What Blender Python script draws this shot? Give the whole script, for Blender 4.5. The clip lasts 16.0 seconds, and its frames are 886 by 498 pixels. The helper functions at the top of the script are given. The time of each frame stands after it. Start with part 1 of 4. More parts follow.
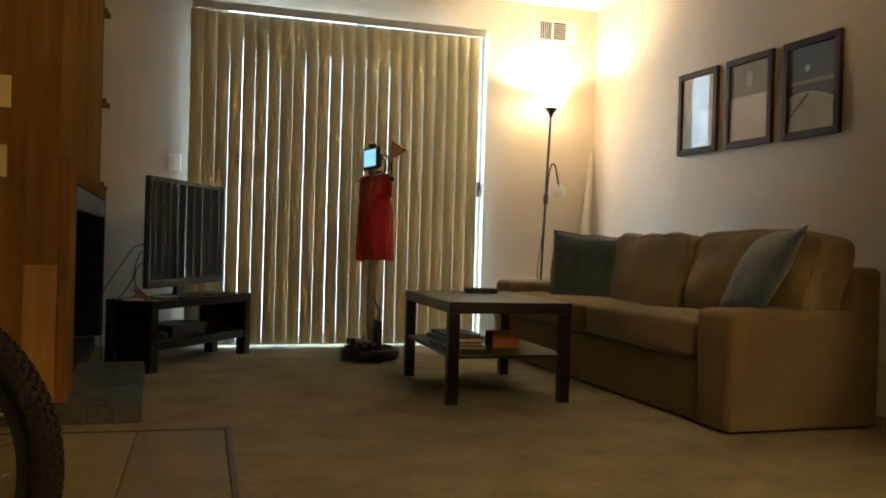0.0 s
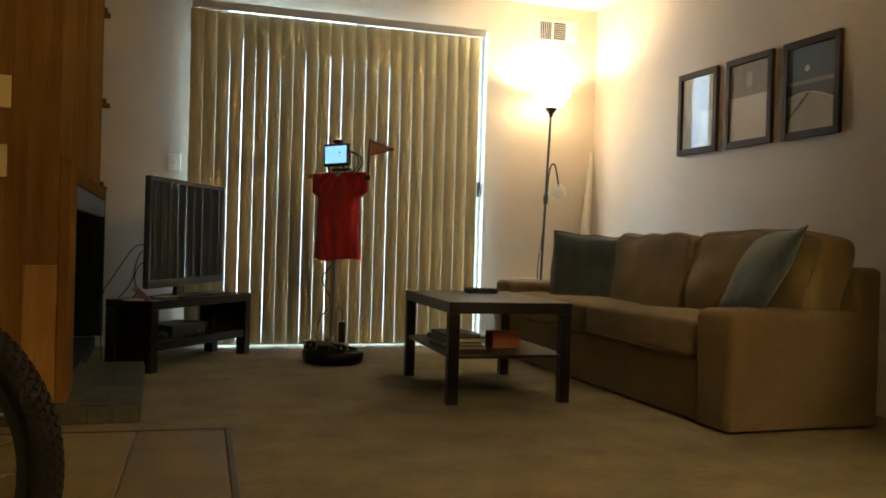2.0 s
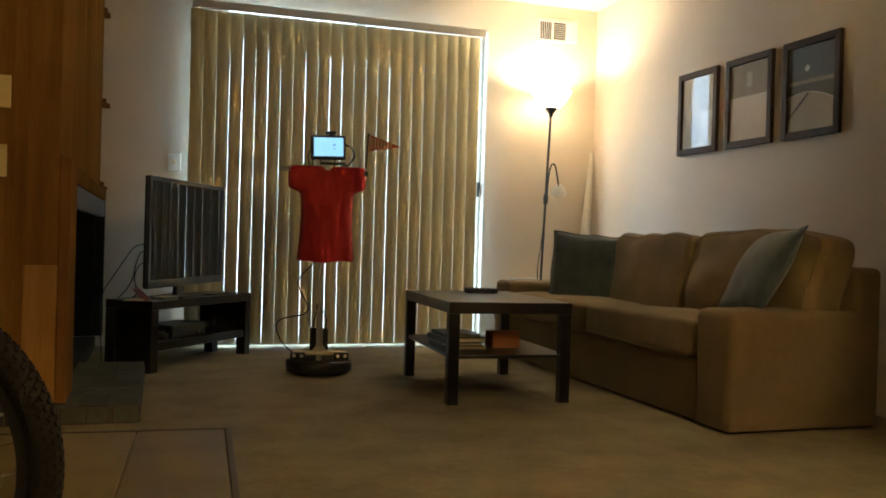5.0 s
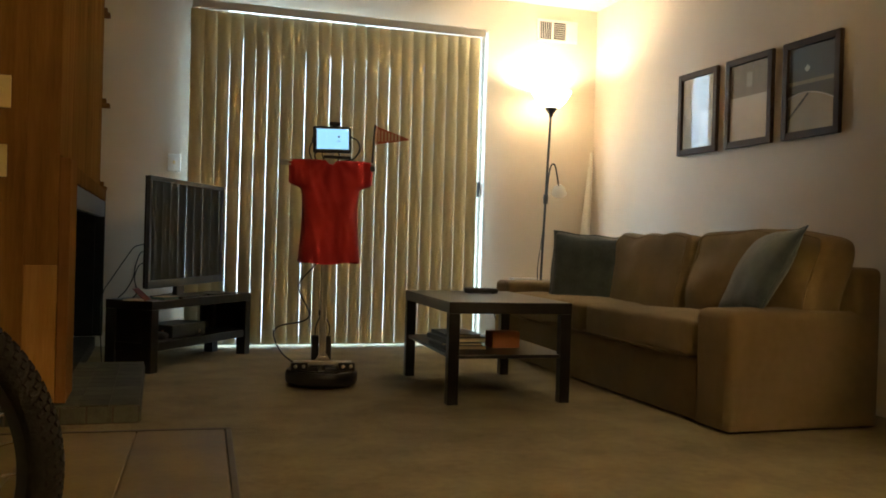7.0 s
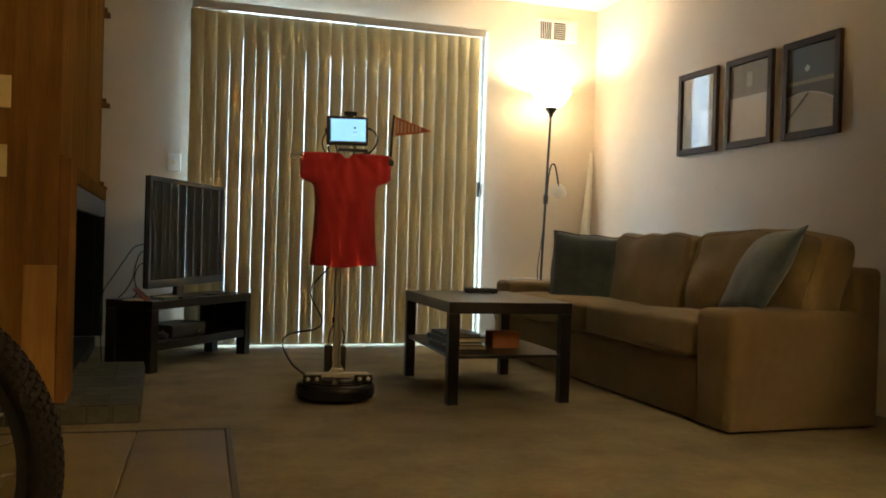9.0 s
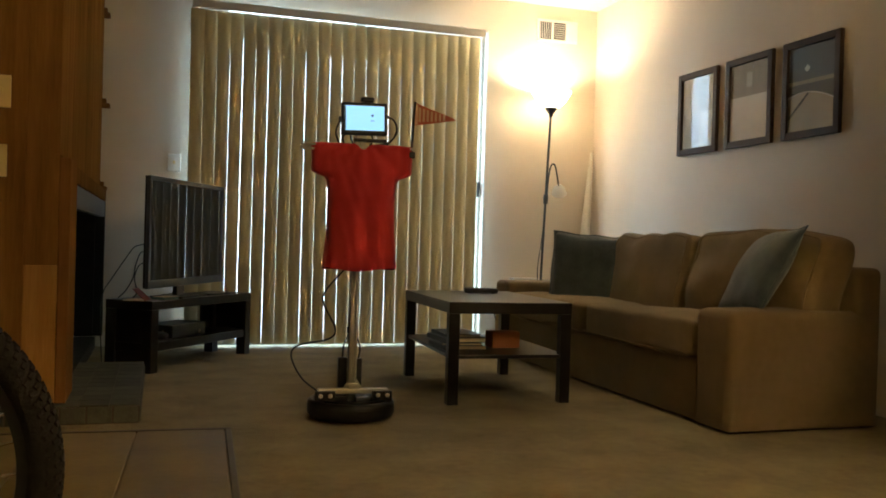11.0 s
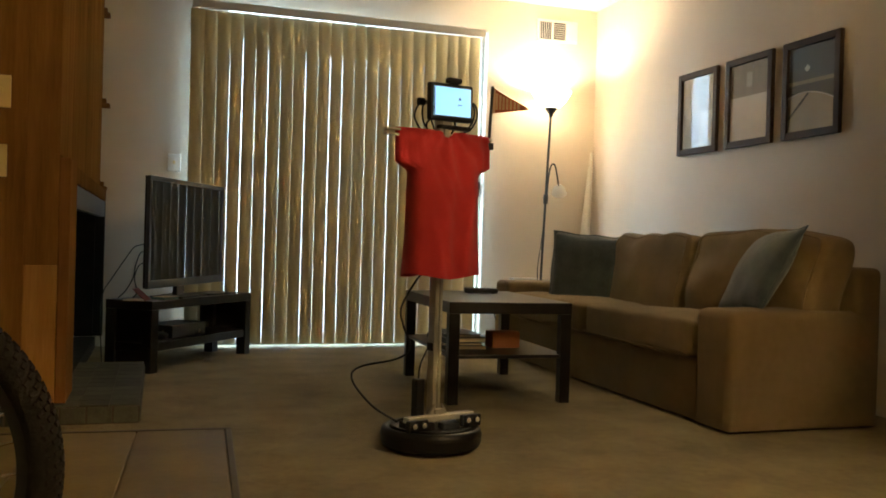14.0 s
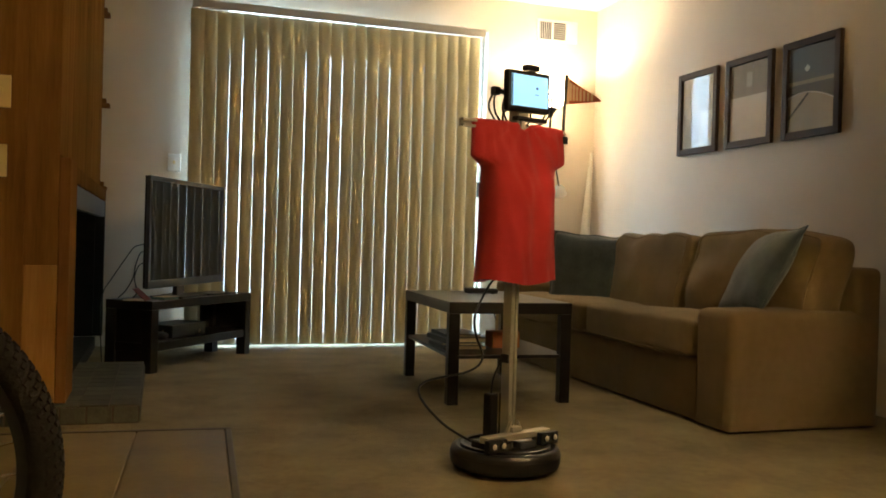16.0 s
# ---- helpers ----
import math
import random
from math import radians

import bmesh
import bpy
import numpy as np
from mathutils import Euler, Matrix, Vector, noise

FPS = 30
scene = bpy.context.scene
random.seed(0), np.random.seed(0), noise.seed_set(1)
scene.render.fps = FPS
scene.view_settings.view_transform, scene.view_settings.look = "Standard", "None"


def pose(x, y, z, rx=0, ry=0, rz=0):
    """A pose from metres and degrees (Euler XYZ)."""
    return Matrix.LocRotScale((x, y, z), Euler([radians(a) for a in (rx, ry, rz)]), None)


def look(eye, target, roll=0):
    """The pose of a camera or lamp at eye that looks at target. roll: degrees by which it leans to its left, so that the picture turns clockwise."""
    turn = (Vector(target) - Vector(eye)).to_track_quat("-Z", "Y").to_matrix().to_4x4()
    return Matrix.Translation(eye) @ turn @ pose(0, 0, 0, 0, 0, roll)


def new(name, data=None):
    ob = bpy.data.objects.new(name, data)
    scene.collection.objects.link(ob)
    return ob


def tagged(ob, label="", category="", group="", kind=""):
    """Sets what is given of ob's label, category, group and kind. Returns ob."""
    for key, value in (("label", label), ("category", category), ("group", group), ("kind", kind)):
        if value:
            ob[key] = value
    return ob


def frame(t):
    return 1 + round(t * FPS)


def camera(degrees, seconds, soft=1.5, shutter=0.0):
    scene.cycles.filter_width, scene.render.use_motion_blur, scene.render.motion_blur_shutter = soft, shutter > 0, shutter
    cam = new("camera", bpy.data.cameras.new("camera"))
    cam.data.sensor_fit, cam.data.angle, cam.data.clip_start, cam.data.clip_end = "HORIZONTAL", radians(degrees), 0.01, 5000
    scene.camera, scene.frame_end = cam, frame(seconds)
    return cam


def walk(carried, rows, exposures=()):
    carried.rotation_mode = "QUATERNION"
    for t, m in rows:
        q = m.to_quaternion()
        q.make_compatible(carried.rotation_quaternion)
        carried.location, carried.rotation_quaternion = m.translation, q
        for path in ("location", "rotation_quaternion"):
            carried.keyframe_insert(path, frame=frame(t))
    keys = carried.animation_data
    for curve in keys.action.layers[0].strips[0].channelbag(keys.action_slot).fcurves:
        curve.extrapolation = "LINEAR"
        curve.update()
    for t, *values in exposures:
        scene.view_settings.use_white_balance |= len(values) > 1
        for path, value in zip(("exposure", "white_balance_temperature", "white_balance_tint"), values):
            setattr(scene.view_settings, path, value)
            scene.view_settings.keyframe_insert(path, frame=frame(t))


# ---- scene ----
# The camera stands still on a stand 0.70 m above the floor.
cam = camera(53.32, 16.0, soft=1.8)
EYE = (0.0, 0.0, 0.70)
VIEW = look(EYE, (1.53251, 4.75918, 0.65962), 1.674)
walk(cam, [(0.0, VIEW), (16.0, VIEW)], exposures=[(0.0, 1.40), (12.0, 1.40), (13.0, 1.45), (14.5, 1.57), (16.0, 1.65)])

# ---- light ----
YB, XR, XL, ZC, YF = 5.786, 2.99, -1.45, 2.404, -1.6   # back wall, right wall, left wall, ceiling, wall behind the camera
world = bpy.data.worlds.new("world")
scene.world = world
world.use_nodes = True
wn = world.node_tree
sky = wn.nodes.new("ShaderNodeTexSky")
sky.sky_type, sky.sun_disc = "NISHITA", False
sky.sun_elevation, sky.sun_rotation = radians(53), radians(95)
wn.links.new(sky.outputs[0], wn.nodes["Background"].inputs[0])
wn.nodes["Background"].inputs[1].default_value = 0.15

sun = new("sun", bpy.data.lights.new("sun", "SUN"))
sun.data.energy, sun.data.angle, sun.data.color = 4.0, radians(0.5), (1, 0.95, 0.88)
sun.matrix_world = look((6, 0, 8), (0, 0.6, 0))

LAMP = (2.541, 5.560)
bulb_light = new("bulb_light", bpy.data.lights.new("bulb_light", "POINT"))
bulb_light.data.energy, bulb_light.data.color, bulb_light.data.shadow_soft_size = 18, (1.0, 0.80, 0.55), 0.032
bulb_light.location = (LAMP[0], LAMP[1], 1.680)

# the sky's light in the patio door's opening
day = new("sky_light", bpy.data.lights.new("sky_light", "AREA"))
day.data.shape, day.data.size, day.data.size_y = "RECTANGLE", 1.60, 2.50
day.data.energy, day.data.color = 56, (0.54, 0.79, 1.0)
day.matrix_world = pose(1.05, YB + 0.60, 1.25, -90, 0, 28)

HALL = (1.75, 0.30, ZC - 0.15)
hall_light = new("hall_light", bpy.data.lights.new("hall_light", "POINT"))
hall_light.data.energy, hall_light.data.color, hall_light.data.shadow_soft_size = 47, (1.0, 0.70, 0.345), 0.15
hall_light.location = HALL

# ---- materials ----
def material(name, a, b=None, scale=8.0, rough=0.6, metal=0.0, bump=0.0, bump_scale=60.0, stretch=(1, 1, 1), coat=0.0, per=0.0, sheen=0.0, spec=0.5):
    """Principled surface: colours a and b mixed by a broad and a fine noise, and a fine relief."""
    m = bpy.data.materials.new(name)
    m.use_nodes = True
    t = m.node_tree
    p = t.nodes["Principled BSDF"]
    p.inputs["Roughness"].default_value, p.inputs["Metallic"].default_value = rough, metal
    p.inputs["Coat Weight"].default_value = coat
    p.inputs["Sheen Weight"].default_value = sheen
    p.inputs["Specular IOR Level"].default_value = spec
    b = b or tuple(c * 0.8 for c in a)
    co = t.nodes.new("ShaderNodeTexCoord")
    mp = t.nodes.new("ShaderNodeMapping")
    mp.inputs["Scale"].default_value = stretch
    t.links.new(co.outputs["Object"], mp.inputs[0])
    if per:
        info = t.nodes.new("ShaderNodeObjectInfo")
        mul = t.nodes.new("ShaderNodeVectorMath")
        mul.operation = "SCALE"
        mul.inputs[0].default_value = (9.1, 5.3, 7.7)
        t.links.new(info.outputs["Random"], mul.inputs["Scale"])
        t.links.new(mul.outputs[0], mp.inputs["Location"])
    n1, n2 = t.nodes.new("ShaderNodeTexNoise"), t.nodes.new("ShaderNodeTexNoise")
    n1.inputs["Scale"].default_value, n2.inputs["Scale"].default_value = scale, scale * 9
    n1.inputs["Detail"].default_value = n2.inputs["Detail"].default_value = 5
    t.links.new(mp.outputs[0], n1.inputs[0])
    t.links.new(mp.outputs[0], n2.inputs[0])
    add = t.nodes.new("ShaderNodeMath")
    add.operation = "MULTIPLY_ADD"
    add.inputs[1].default_value = 0.4
    t.links.new(n2.outputs["Fac"], add.inputs[0])
    t.links.new(n1.outputs["Fac"], add.inputs[2])
    ramp = t.nodes.new("ShaderNodeMapRange")
    ramp.inputs["From Min"].default_value, ramp.inputs["From Max"].default_value = 0.42, 0.98
    t.links.new(add.outputs[0], ramp.inputs[0])
    mix = t.nodes.new("ShaderNodeMix")
    mix.data_type = "RGBA"
    mix.inputs["A"].default_value, mix.inputs["B"].default_value = (*a, 1), (*b, 1)
    t.links.new(ramp.outputs[0], mix.inputs["Factor"])
    out = mix.outputs["Result"]
    if per:
        hsv = t.nodes.new("ShaderNodeHueSaturation")
        val = t.nodes.new("ShaderNodeMapRange")
        val.inputs["To Min"].default_value, val.inputs["To Max"].default_value = 1 - per, 1 + per
        t.links.new(info.outputs["Random"], val.inputs[0])
        t.links.new(val.outputs[0], hsv.inputs["Value"])
        t.links.new(out, hsv.inputs["Color"])
        out = hsv.outputs[0]
    t.links.new(out, p.inputs["Base Color"])
    if bump:
        n3, bp = t.nodes.new("ShaderNodeTexNoise"), t.nodes.new("ShaderNodeBump")
        n3.inputs["Scale"].default_value, n3.inputs["Detail"].default_value = bump_scale, 4
        bp.inputs["Strength"].default_value, bp.inputs["Distance"].default_value = bump, 0.01
        t.links.new(mp.outputs[0], n3.inputs[0])
        t.links.new(n3.outputs["Fac"], bp.inputs["Height"])
        t.links.new(bp.outputs[0], p.inputs["Normal"])
    return m


def glow(name, colour, strength):
    m = bpy.data.materials.new(name)
    m.use_nodes = True
    p = m.node_tree.nodes["Principled BSDF"]
    p.inputs["Base Color"].default_value = (*colour, 1)
    p.inputs["Emission Color"].default_value, p.inputs["Emission Strength"].default_value = (*colour, 1), strength
    p.inputs["Roughness"].default_value = 0.3
    return m


def lets_light_through(name, colour, share, rough=0.6):
    """Thin plastic or cloth: a share of the light passes through, scattered."""
    m = material(name, colour, tuple(c * 0.88 for c in colour), 5, rough, bump=0.05, bump_scale=90)
    t = m.node_tree
    tr, mx = t.nodes.new("ShaderNodeBsdfTranslucent"), t.nodes.new("ShaderNodeMixShader")
    tr.inputs["Color"].default_value = (*colour, 1)
    mx.inputs[0].default_value = share
    t.links.new(t.nodes["Principled BSDF"].outputs[0], mx.inputs[1])
    t.links.new(tr.outputs[0], mx.inputs[2])
    t.links.new(mx.outputs[0], t.nodes["Material Output"].inputs[0])
    return m


def wood_grain(name, light, dark, rough=0.8, per=0.16):
    """Boards with upright grain, knots and a worn varnish."""
    m = material(name, light, dark, 1.6, rough, bump=0.12, bump_scale=14, stretch=(9, 9, 0.7), per=per, spec=0.0)
    t = m.node_tree
    p = t.nodes["Principled BSDF"]
    vo = t.nodes.new("ShaderNodeTexVoronoi")
    vo.inputs["Scale"].default_value = 2.6
    mp = t.nodes.new("ShaderNodeMapping")
    mp.inputs["Scale"].default_value = (1.6, 1.6, 0.8)
    co = t.nodes.new("ShaderNodeTexCoord")
    t.links.new(co.outputs["Object"], mp.inputs[0])
    t.links.new(mp.outputs[0], vo.inputs[0])
    kn = t.nodes.new("ShaderNodeMapRange")
    kn.inputs["From Min"].default_value, kn.inputs["From Max"].default_value = 0.05, 0.11
    t.links.new(vo.outputs["Distance"], kn.inputs[0])
    mix = t.nodes.new("ShaderNodeMix")
    mix.data_type = "RGBA"
    mix.inputs["A"].default_value = (dark[0] * 0.45, dark[1] * 0.4, dark[2] * 0.4, 1)
    src = p.inputs["Base Color"].links[0].from_socket
    t.links.new(src, mix.inputs["B"])
    t.links.new(kn.outputs[0], mix.inputs["Factor"])
    t.links.new(mix.outputs["Result"], p.inputs["Base Color"])
    return m


WALL = material("painted_wall", (0.690, 0.600, 0.475), (0.630, 0.545, 0.425), 1.2, 0.75, bump=0.12, bump_scale=150)
CEIL = material("ceiling_paint", (0.72, 0.69, 0.62), (0.67, 0.64, 0.57), 2, 0.9, bump=0.25, bump_scale=120)
CARPET = material("carpet_pile", (0.330, 0.272, 0.150), (0.152, 0.124, 0.066), 3.6, 0.97, bump=0.8, bump_scale=260, sheen=0.05)
TILE = material("floor_tile", (0.275, 0.198, 0.083), (0.180, 0.128, 0.052), 4.5, 0.42, bump=0.08, bump_scale=40, per=0.10)
GROUT = material("grout", (0.33, 0.26, 0.17), (0.24, 0.19, 0.12), 20, 0.9, bump=0.3, bump_scale=200)
STRIP = material("edge_strip", (0.10, 0.07, 0.045), (0.06, 0.04, 0.025), 10, 0.5, bump=0.1)
SLATE = material("hearth_slate", (0.088, 0.090, 0.058), (0.036, 0.036, 0.026), 14, 0.6, bump=0.35, bump_scale=45, per=0.45)
PINE = wood_grain("pine_board", (0.255, 0.132, 0.036), (0.138, 0.064, 0.017))
PINE_PALE = wood_grain("pale_pine_board", (0.375, 0.215, 0.064), (0.25, 0.125, 0.034))
PINE_DARK = wood_grain("pine_trim", (0.215, 0.105, 0.034), (0.125, 0.055, 0.017))
# soot in the firebox; also the painted shade behind the vent's slots
SOOT_AND_SHADE = material("soot_and_shade", (0.02, 0.019, 0.018), (0.008, 0.008, 0.008), 12, 0.9, bump=0.3)
STEEL_BAND = material("brushed_band", (0.14, 0.15, 0.17), (0.11, 0.118, 0.132), 30, 0.6, 0.0, spec=0.1, bump=0.05, stretch=(1, 12, 1))
SLAT = lets_light_through("blind_slat_vinyl", (0.735, 0.670, 0.425), 0.08, 0.8)
SLAT.node_tree.nodes["Principled BSDF"].inputs["Specular IOR Level"].default_value = 0.15
SLAT_BACK = material("white_slat_backing", (0.88, 0.88, 0.86), (0.84, 0.84, 0.82), 5, 0.6)
RAIL = material("white_aluminium", (0.53, 0.49, 0.41), (0.45, 0.41, 0.34), 8, 0.4, bump=0.03)
WHITE = material("white_plastic", (0.78, 0.76, 0.70), (0.70, 0.68, 0.62), 6, 0.4, bump=0.02)
CREAM = material("cream_plastic", (0.74, 0.58, 0.27), (0.66, 0.51, 0.23), 6, 0.4, bump=0.02)
BROWN_BLACK = material("brown_black_foil", (0.013, 0.010, 0.008), (0.008, 0.006, 0.005), 5, 0.32, spec=0.32, bump=0.06, bump_scale=30, stretch=(14, 1, 1))
BLACK = material("black_plastic", (0.016, 0.016, 0.017), (0.009, 0.009, 0.010), 14, 0.38, bump=0.05, bump_scale=120)
RUBBER = material("tyre_rubber", (0.030, 0.027, 0.023), (0.018, 0.016, 0.014), 25, 0.92, bump=0.4, bump_scale=120, spec=0.2)
SOFA = material("sofa_weave", (0.256, 0.181, 0.081), (0.165, 0.114, 0.048), 3.0, 0.92, bump=0.45, bump_scale=320, sheen=0.10)
TEAL = material("grey_blue_velvet", (0.078, 0.108, 0.116), (0.034, 0.050, 0.056), 11, 0.85, bump=0.35, bump_scale=180, sheen=0.4)
FRAME = material("frame_wood", (0.060, 0.036, 0.022), (0.036, 0.021, 0.013), 6, 0.55, bump=0.1, bump_scale=40, spec=0.2)
SCREEN = material("switched_off_screen", (0.010, 0.022, 0.044), (0.008, 0.018, 0.037), 4, 0.003, spec=0.42)
SILVER = material("silver_bezel", (0.12, 0.13, 0.145), (0.095, 0.10, 0.11), 10, 0.35, 0.6)
ALU = material("anodised_aluminium", (0.47, 0.475, 0.43), (0.38, 0.385, 0.35), 30, 0.4, 0.35, bump=0.05, stretch=(1, 1, 0.1))
ALU_WHITE = material("pale_bracket", (0.54, 0.52, 0.44), (0.44, 0.42, 0.36), 20, 0.4, 0.3, bump=0.04)
RED = material("red_jersey", (0.50, 0.020, 0.028), (0.41, 0.015, 0.021), 4, 0.85, bump=0.25, bump_scale=280, sheen=0.15)
FLAG = lets_light_through("red_felt", (0.52, 0.14, 0.08), 0.42, 0.95)
FLAG_MARK = material("pale_felt", (0.72, 0.50, 0.34), (0.60, 0.40, 0.27), 30, 0.95, bump=0.3, bump_scale=200)
ORANGE_CARD = material("orange_card", (0.52, 0.21, 0.075), (0.40, 0.15, 0.05), 14, 0.7, bump=0.1)
PAPER = material("paper", (0.70, 0.65, 0.55), (0.62, 0.57, 0.47), 8, 0.8, bump=0.05)
DULL_RED = material("red_booklet", (0.30, 0.05, 0.03), (0.22, 0.03, 0.02), 9, 0.5)
STEEL = material("chrome", (0.72, 0.72, 0.72), (0.6, 0.6, 0.6), 40, 0.2, 1.0)
LENS = material("dark_lens", (0.72, 0.70, 0.64), (0.60, 0.58, 0.52), 20, 0.3, 0.4)
DISPLAY = glow("lit_display", (0.31, 0.70, 0.98), 0.42)
INK = material("display_mark", (0.02, 0.03, 0.05), (0.01, 0.02, 0.03), 5, 0.3)
TEAL_CARD = material("teal_card", (0.16, 0.27, 0.26), (0.10, 0.18, 0.18), 20, 0.5)
SHADE = lets_light_through("opal_shade", (0.96, 0.94, 0.88), 0.92)
LIT_SHADE = lets_light_through("lit_opal_shade", (0.96, 0.94, 0.88), 0.92)
_p = LIT_SHADE.node_tree.nodes["Principled BSDF"]
_e, _s = LIT_SHADE.node_tree.nodes.new("ShaderNodeEmission"), LIT_SHADE.node_tree.nodes.new("ShaderNodeAddShader")
_e.inputs["Color"].default_value, _e.inputs["Strength"].default_value = (1.0, 0.77, 0.49, 1), 3.2
_o = LIT_SHADE.node_tree.nodes["Material Output"]
LIT_SHADE.node_tree.links.new(_o.inputs[0].links[0].from_socket, _s.inputs[0])
LIT_SHADE.node_tree.links.new(_e.outputs[0], _s.inputs[1])
LIT_SHADE.node_tree.links.new(_s.outputs[0], _o.inputs[0])
BULB = glow("bulb_glow", (1.0, 0.78, 0.48), 30)
PHOTO_GREY = material("print_grey", (0.46, 0.385, 0.265), (0.33, 0.27, 0.18), 4, 0.6)
PHOTO_PALE = material("print_pale", (0.62, 0.53, 0.38), (0.50, 0.42, 0.29), 5, 0.6)
PHOTO_HAZE = material("print_haze", (0.30, 0.235, 0.15), (0.19, 0.15, 0.095), 9, 0.6, stretch=(1, 3, 1))
PHOTO_DARK = material("print_dark", (0.060, 0.052, 0.040), (0.030, 0.026, 0.020), 7, 0.6)
CONCRETE = material("patio_concrete", (0.52, 0.52, 0.51), (0.44, 0.44, 0.44), 4, 0.9, bump=0.3)

GLASS = bpy.data.materials.new("window_glass")
GLASS.use_nodes = True
_g = GLASS.node_tree.nodes["Principled BSDF"]
_g.inputs["Transmission Weight"].default_value, _g.inputs["Roughness"].default_value = 1.0, 0.0
_g.inputs["IOR"].default_value = 1.45
PICTURE_GLASS = bpy.data.materials.new("picture_glass")
PICTURE_GLASS.use_nodes = True
_t = PICTURE_GLASS.node_tree
_a, _b, _m = (_t.nodes.new(k) for k in ("ShaderNodeBsdfTransparent", "ShaderNodeBsdfGlossy", "ShaderNodeMixShader"))
_b.inputs["Roughness"].default_value = 0.03
_m.inputs[0].default_value = 0.075
_t.links.new(_a.outputs[0], _m.inputs[1])
_t.links.new(_b.outputs[0], _m.inputs[2])
_t.links.new(_m.outputs[0], _t.nodes["Material Output"].inputs[0])


# ---- building blocks ----
def finish(bm, name, mat, smooth=False):
    me = bpy.data.meshes.new(name)
    bmesh.ops.recalc_face_normals(bm, faces=bm.faces)
    bm.to_mesh(me)
    bm.free()
    me.materials.append(mat)
    if smooth:
        for p in me.polygons:
            p.use_smooth = p.area < 0.012
    return me


def part(name, bm, mat, parent, label="", smooth=False, at=None):
    """One mesh object under a thing or a part."""
    ob = new(name, finish(bm, name, mat, smooth))
    ob.parent = parent
    if at is not None:
        ob.matrix_basis = at
    return tagged(ob, label)


def thing(name, at, label, category, group="", kind=""):
    ob = new(name)
    ob.empty_display_size = 0.1
    ob.matrix_basis = at
    return tagged(ob, label, category, group, kind)


def solid(name, bm, mat, label, category, group="", kind="", at=None, smooth=False):
    ob = new(name, finish(bm, name, mat, smooth))
    if at is not None:
        ob.matrix_basis = at
    return tagged(ob, label, category, group, kind)


def box(x0, x1, y0, y1, z0, z1, bevel=0.0, bm=None, turn=None, seg=2, flat=False):
    """A box between the given limits, its edges rounded by bevel."""
    bm = bm or bmesh.new()
    g = bmesh.ops.create_cube(bm, size=1)["verts"]
    for v in g:
        v.co = Vector(((x0 + x1) / 2 + v.co.x * (x1 - x0), (y0 + y1) / 2 + v.co.y * (y1 - y0), (z0 + z1) / 2 + v.co.z * (z1 - z0)))
        if turn is not None:
            v.co = turn @ v.co
    if bevel:
        edges = list({e for v in g for e in v.link_edges})
        if flat:
            edges = [e for e in edges if max(v.co.z for v in e.verts) > z0 + 1e-6]
        bmesh.ops.bevel(bm, geom=edges, offset=bevel, segments=seg, affect="EDGES", profile=0.5)
    return bm


def lathe(profile, n=32, bm=None, at=None, close=True):
    """Turn a profile of (radius, height) about z."""
    bm = bm or bmesh.new()
    rings = []
    for r, z in profile:
        ring = []
        for i in range(n):
            a = 2 * math.pi * i / n
            p = Vector((r * math.cos(a), r * math.sin(a), z))
            ring.append(bm.verts.new(at @ p if at is not None else p))
        rings.append(ring)
    for a, b in zip(rings, rings[1:]):
        for i in range(n):
            bm.faces.new((a[i], a[(i + 1) % n], b[(i + 1) % n], b[i]))
    if close:
        bm.faces.new(rings[0][::-1])
        bm.faces.new(rings[-1])
    return bm


def tube(points, radius, n=8, bm=None, steps=6):
    """A round cord or rod through the points, smoothed; radius may be a pair from start to end."""
    bm = bm or bmesh.new()
    pts = [Vector(p) for p in points]
    path = []
    if steps > 1 and len(pts) > 2:
        ext = [pts[0] * 2 - pts[1]] + pts + [pts[-1] * 2 - pts[-2]]
        for i in range(1, len(ext) - 2):
            a, b, c, d = ext[i - 1:i + 3]
            for k in range(steps):
                t = k / steps
                path.append(0.5 * (2 * b + (c - a) * t + (2 * a - 5 * b + 4 * c - d) * t * t + (3 * b - a - 3 * c + d) * t ** 3))
        path.append(pts[-1])
    else:
        path = pts
    r0, r1 = radius if isinstance(radius, tuple) else (radius, radius)
    rings, side = [], None
    for i, p in enumerate(path):
        d = (path[min(i + 1, len(path) - 1)] - path[max(i - 1, 0)]).normalized()
        if side is None:
            side = d.orthogonal().normalized()
        side = (side - d * side.dot(d)).normalized()
        up = d.cross(side)
        r = r0 + (r1 - r0) * i / max(1, len(path) - 1)
        rings.append([bm.verts.new(p + r * (side * math.cos(2 * math.pi * k / n) + up * math.sin(2 * math.pi * k / n))) for k in range(n)])
    for a, b in zip(rings, rings[1:]):
        for k in range(n):
            bm.faces.new((a[k], a[(k + 1) % n], b[(k + 1) % n], b[k]))
    bm.faces.new(rings[0][::-1])
    bm.faces.new(rings[-1])
    return bm


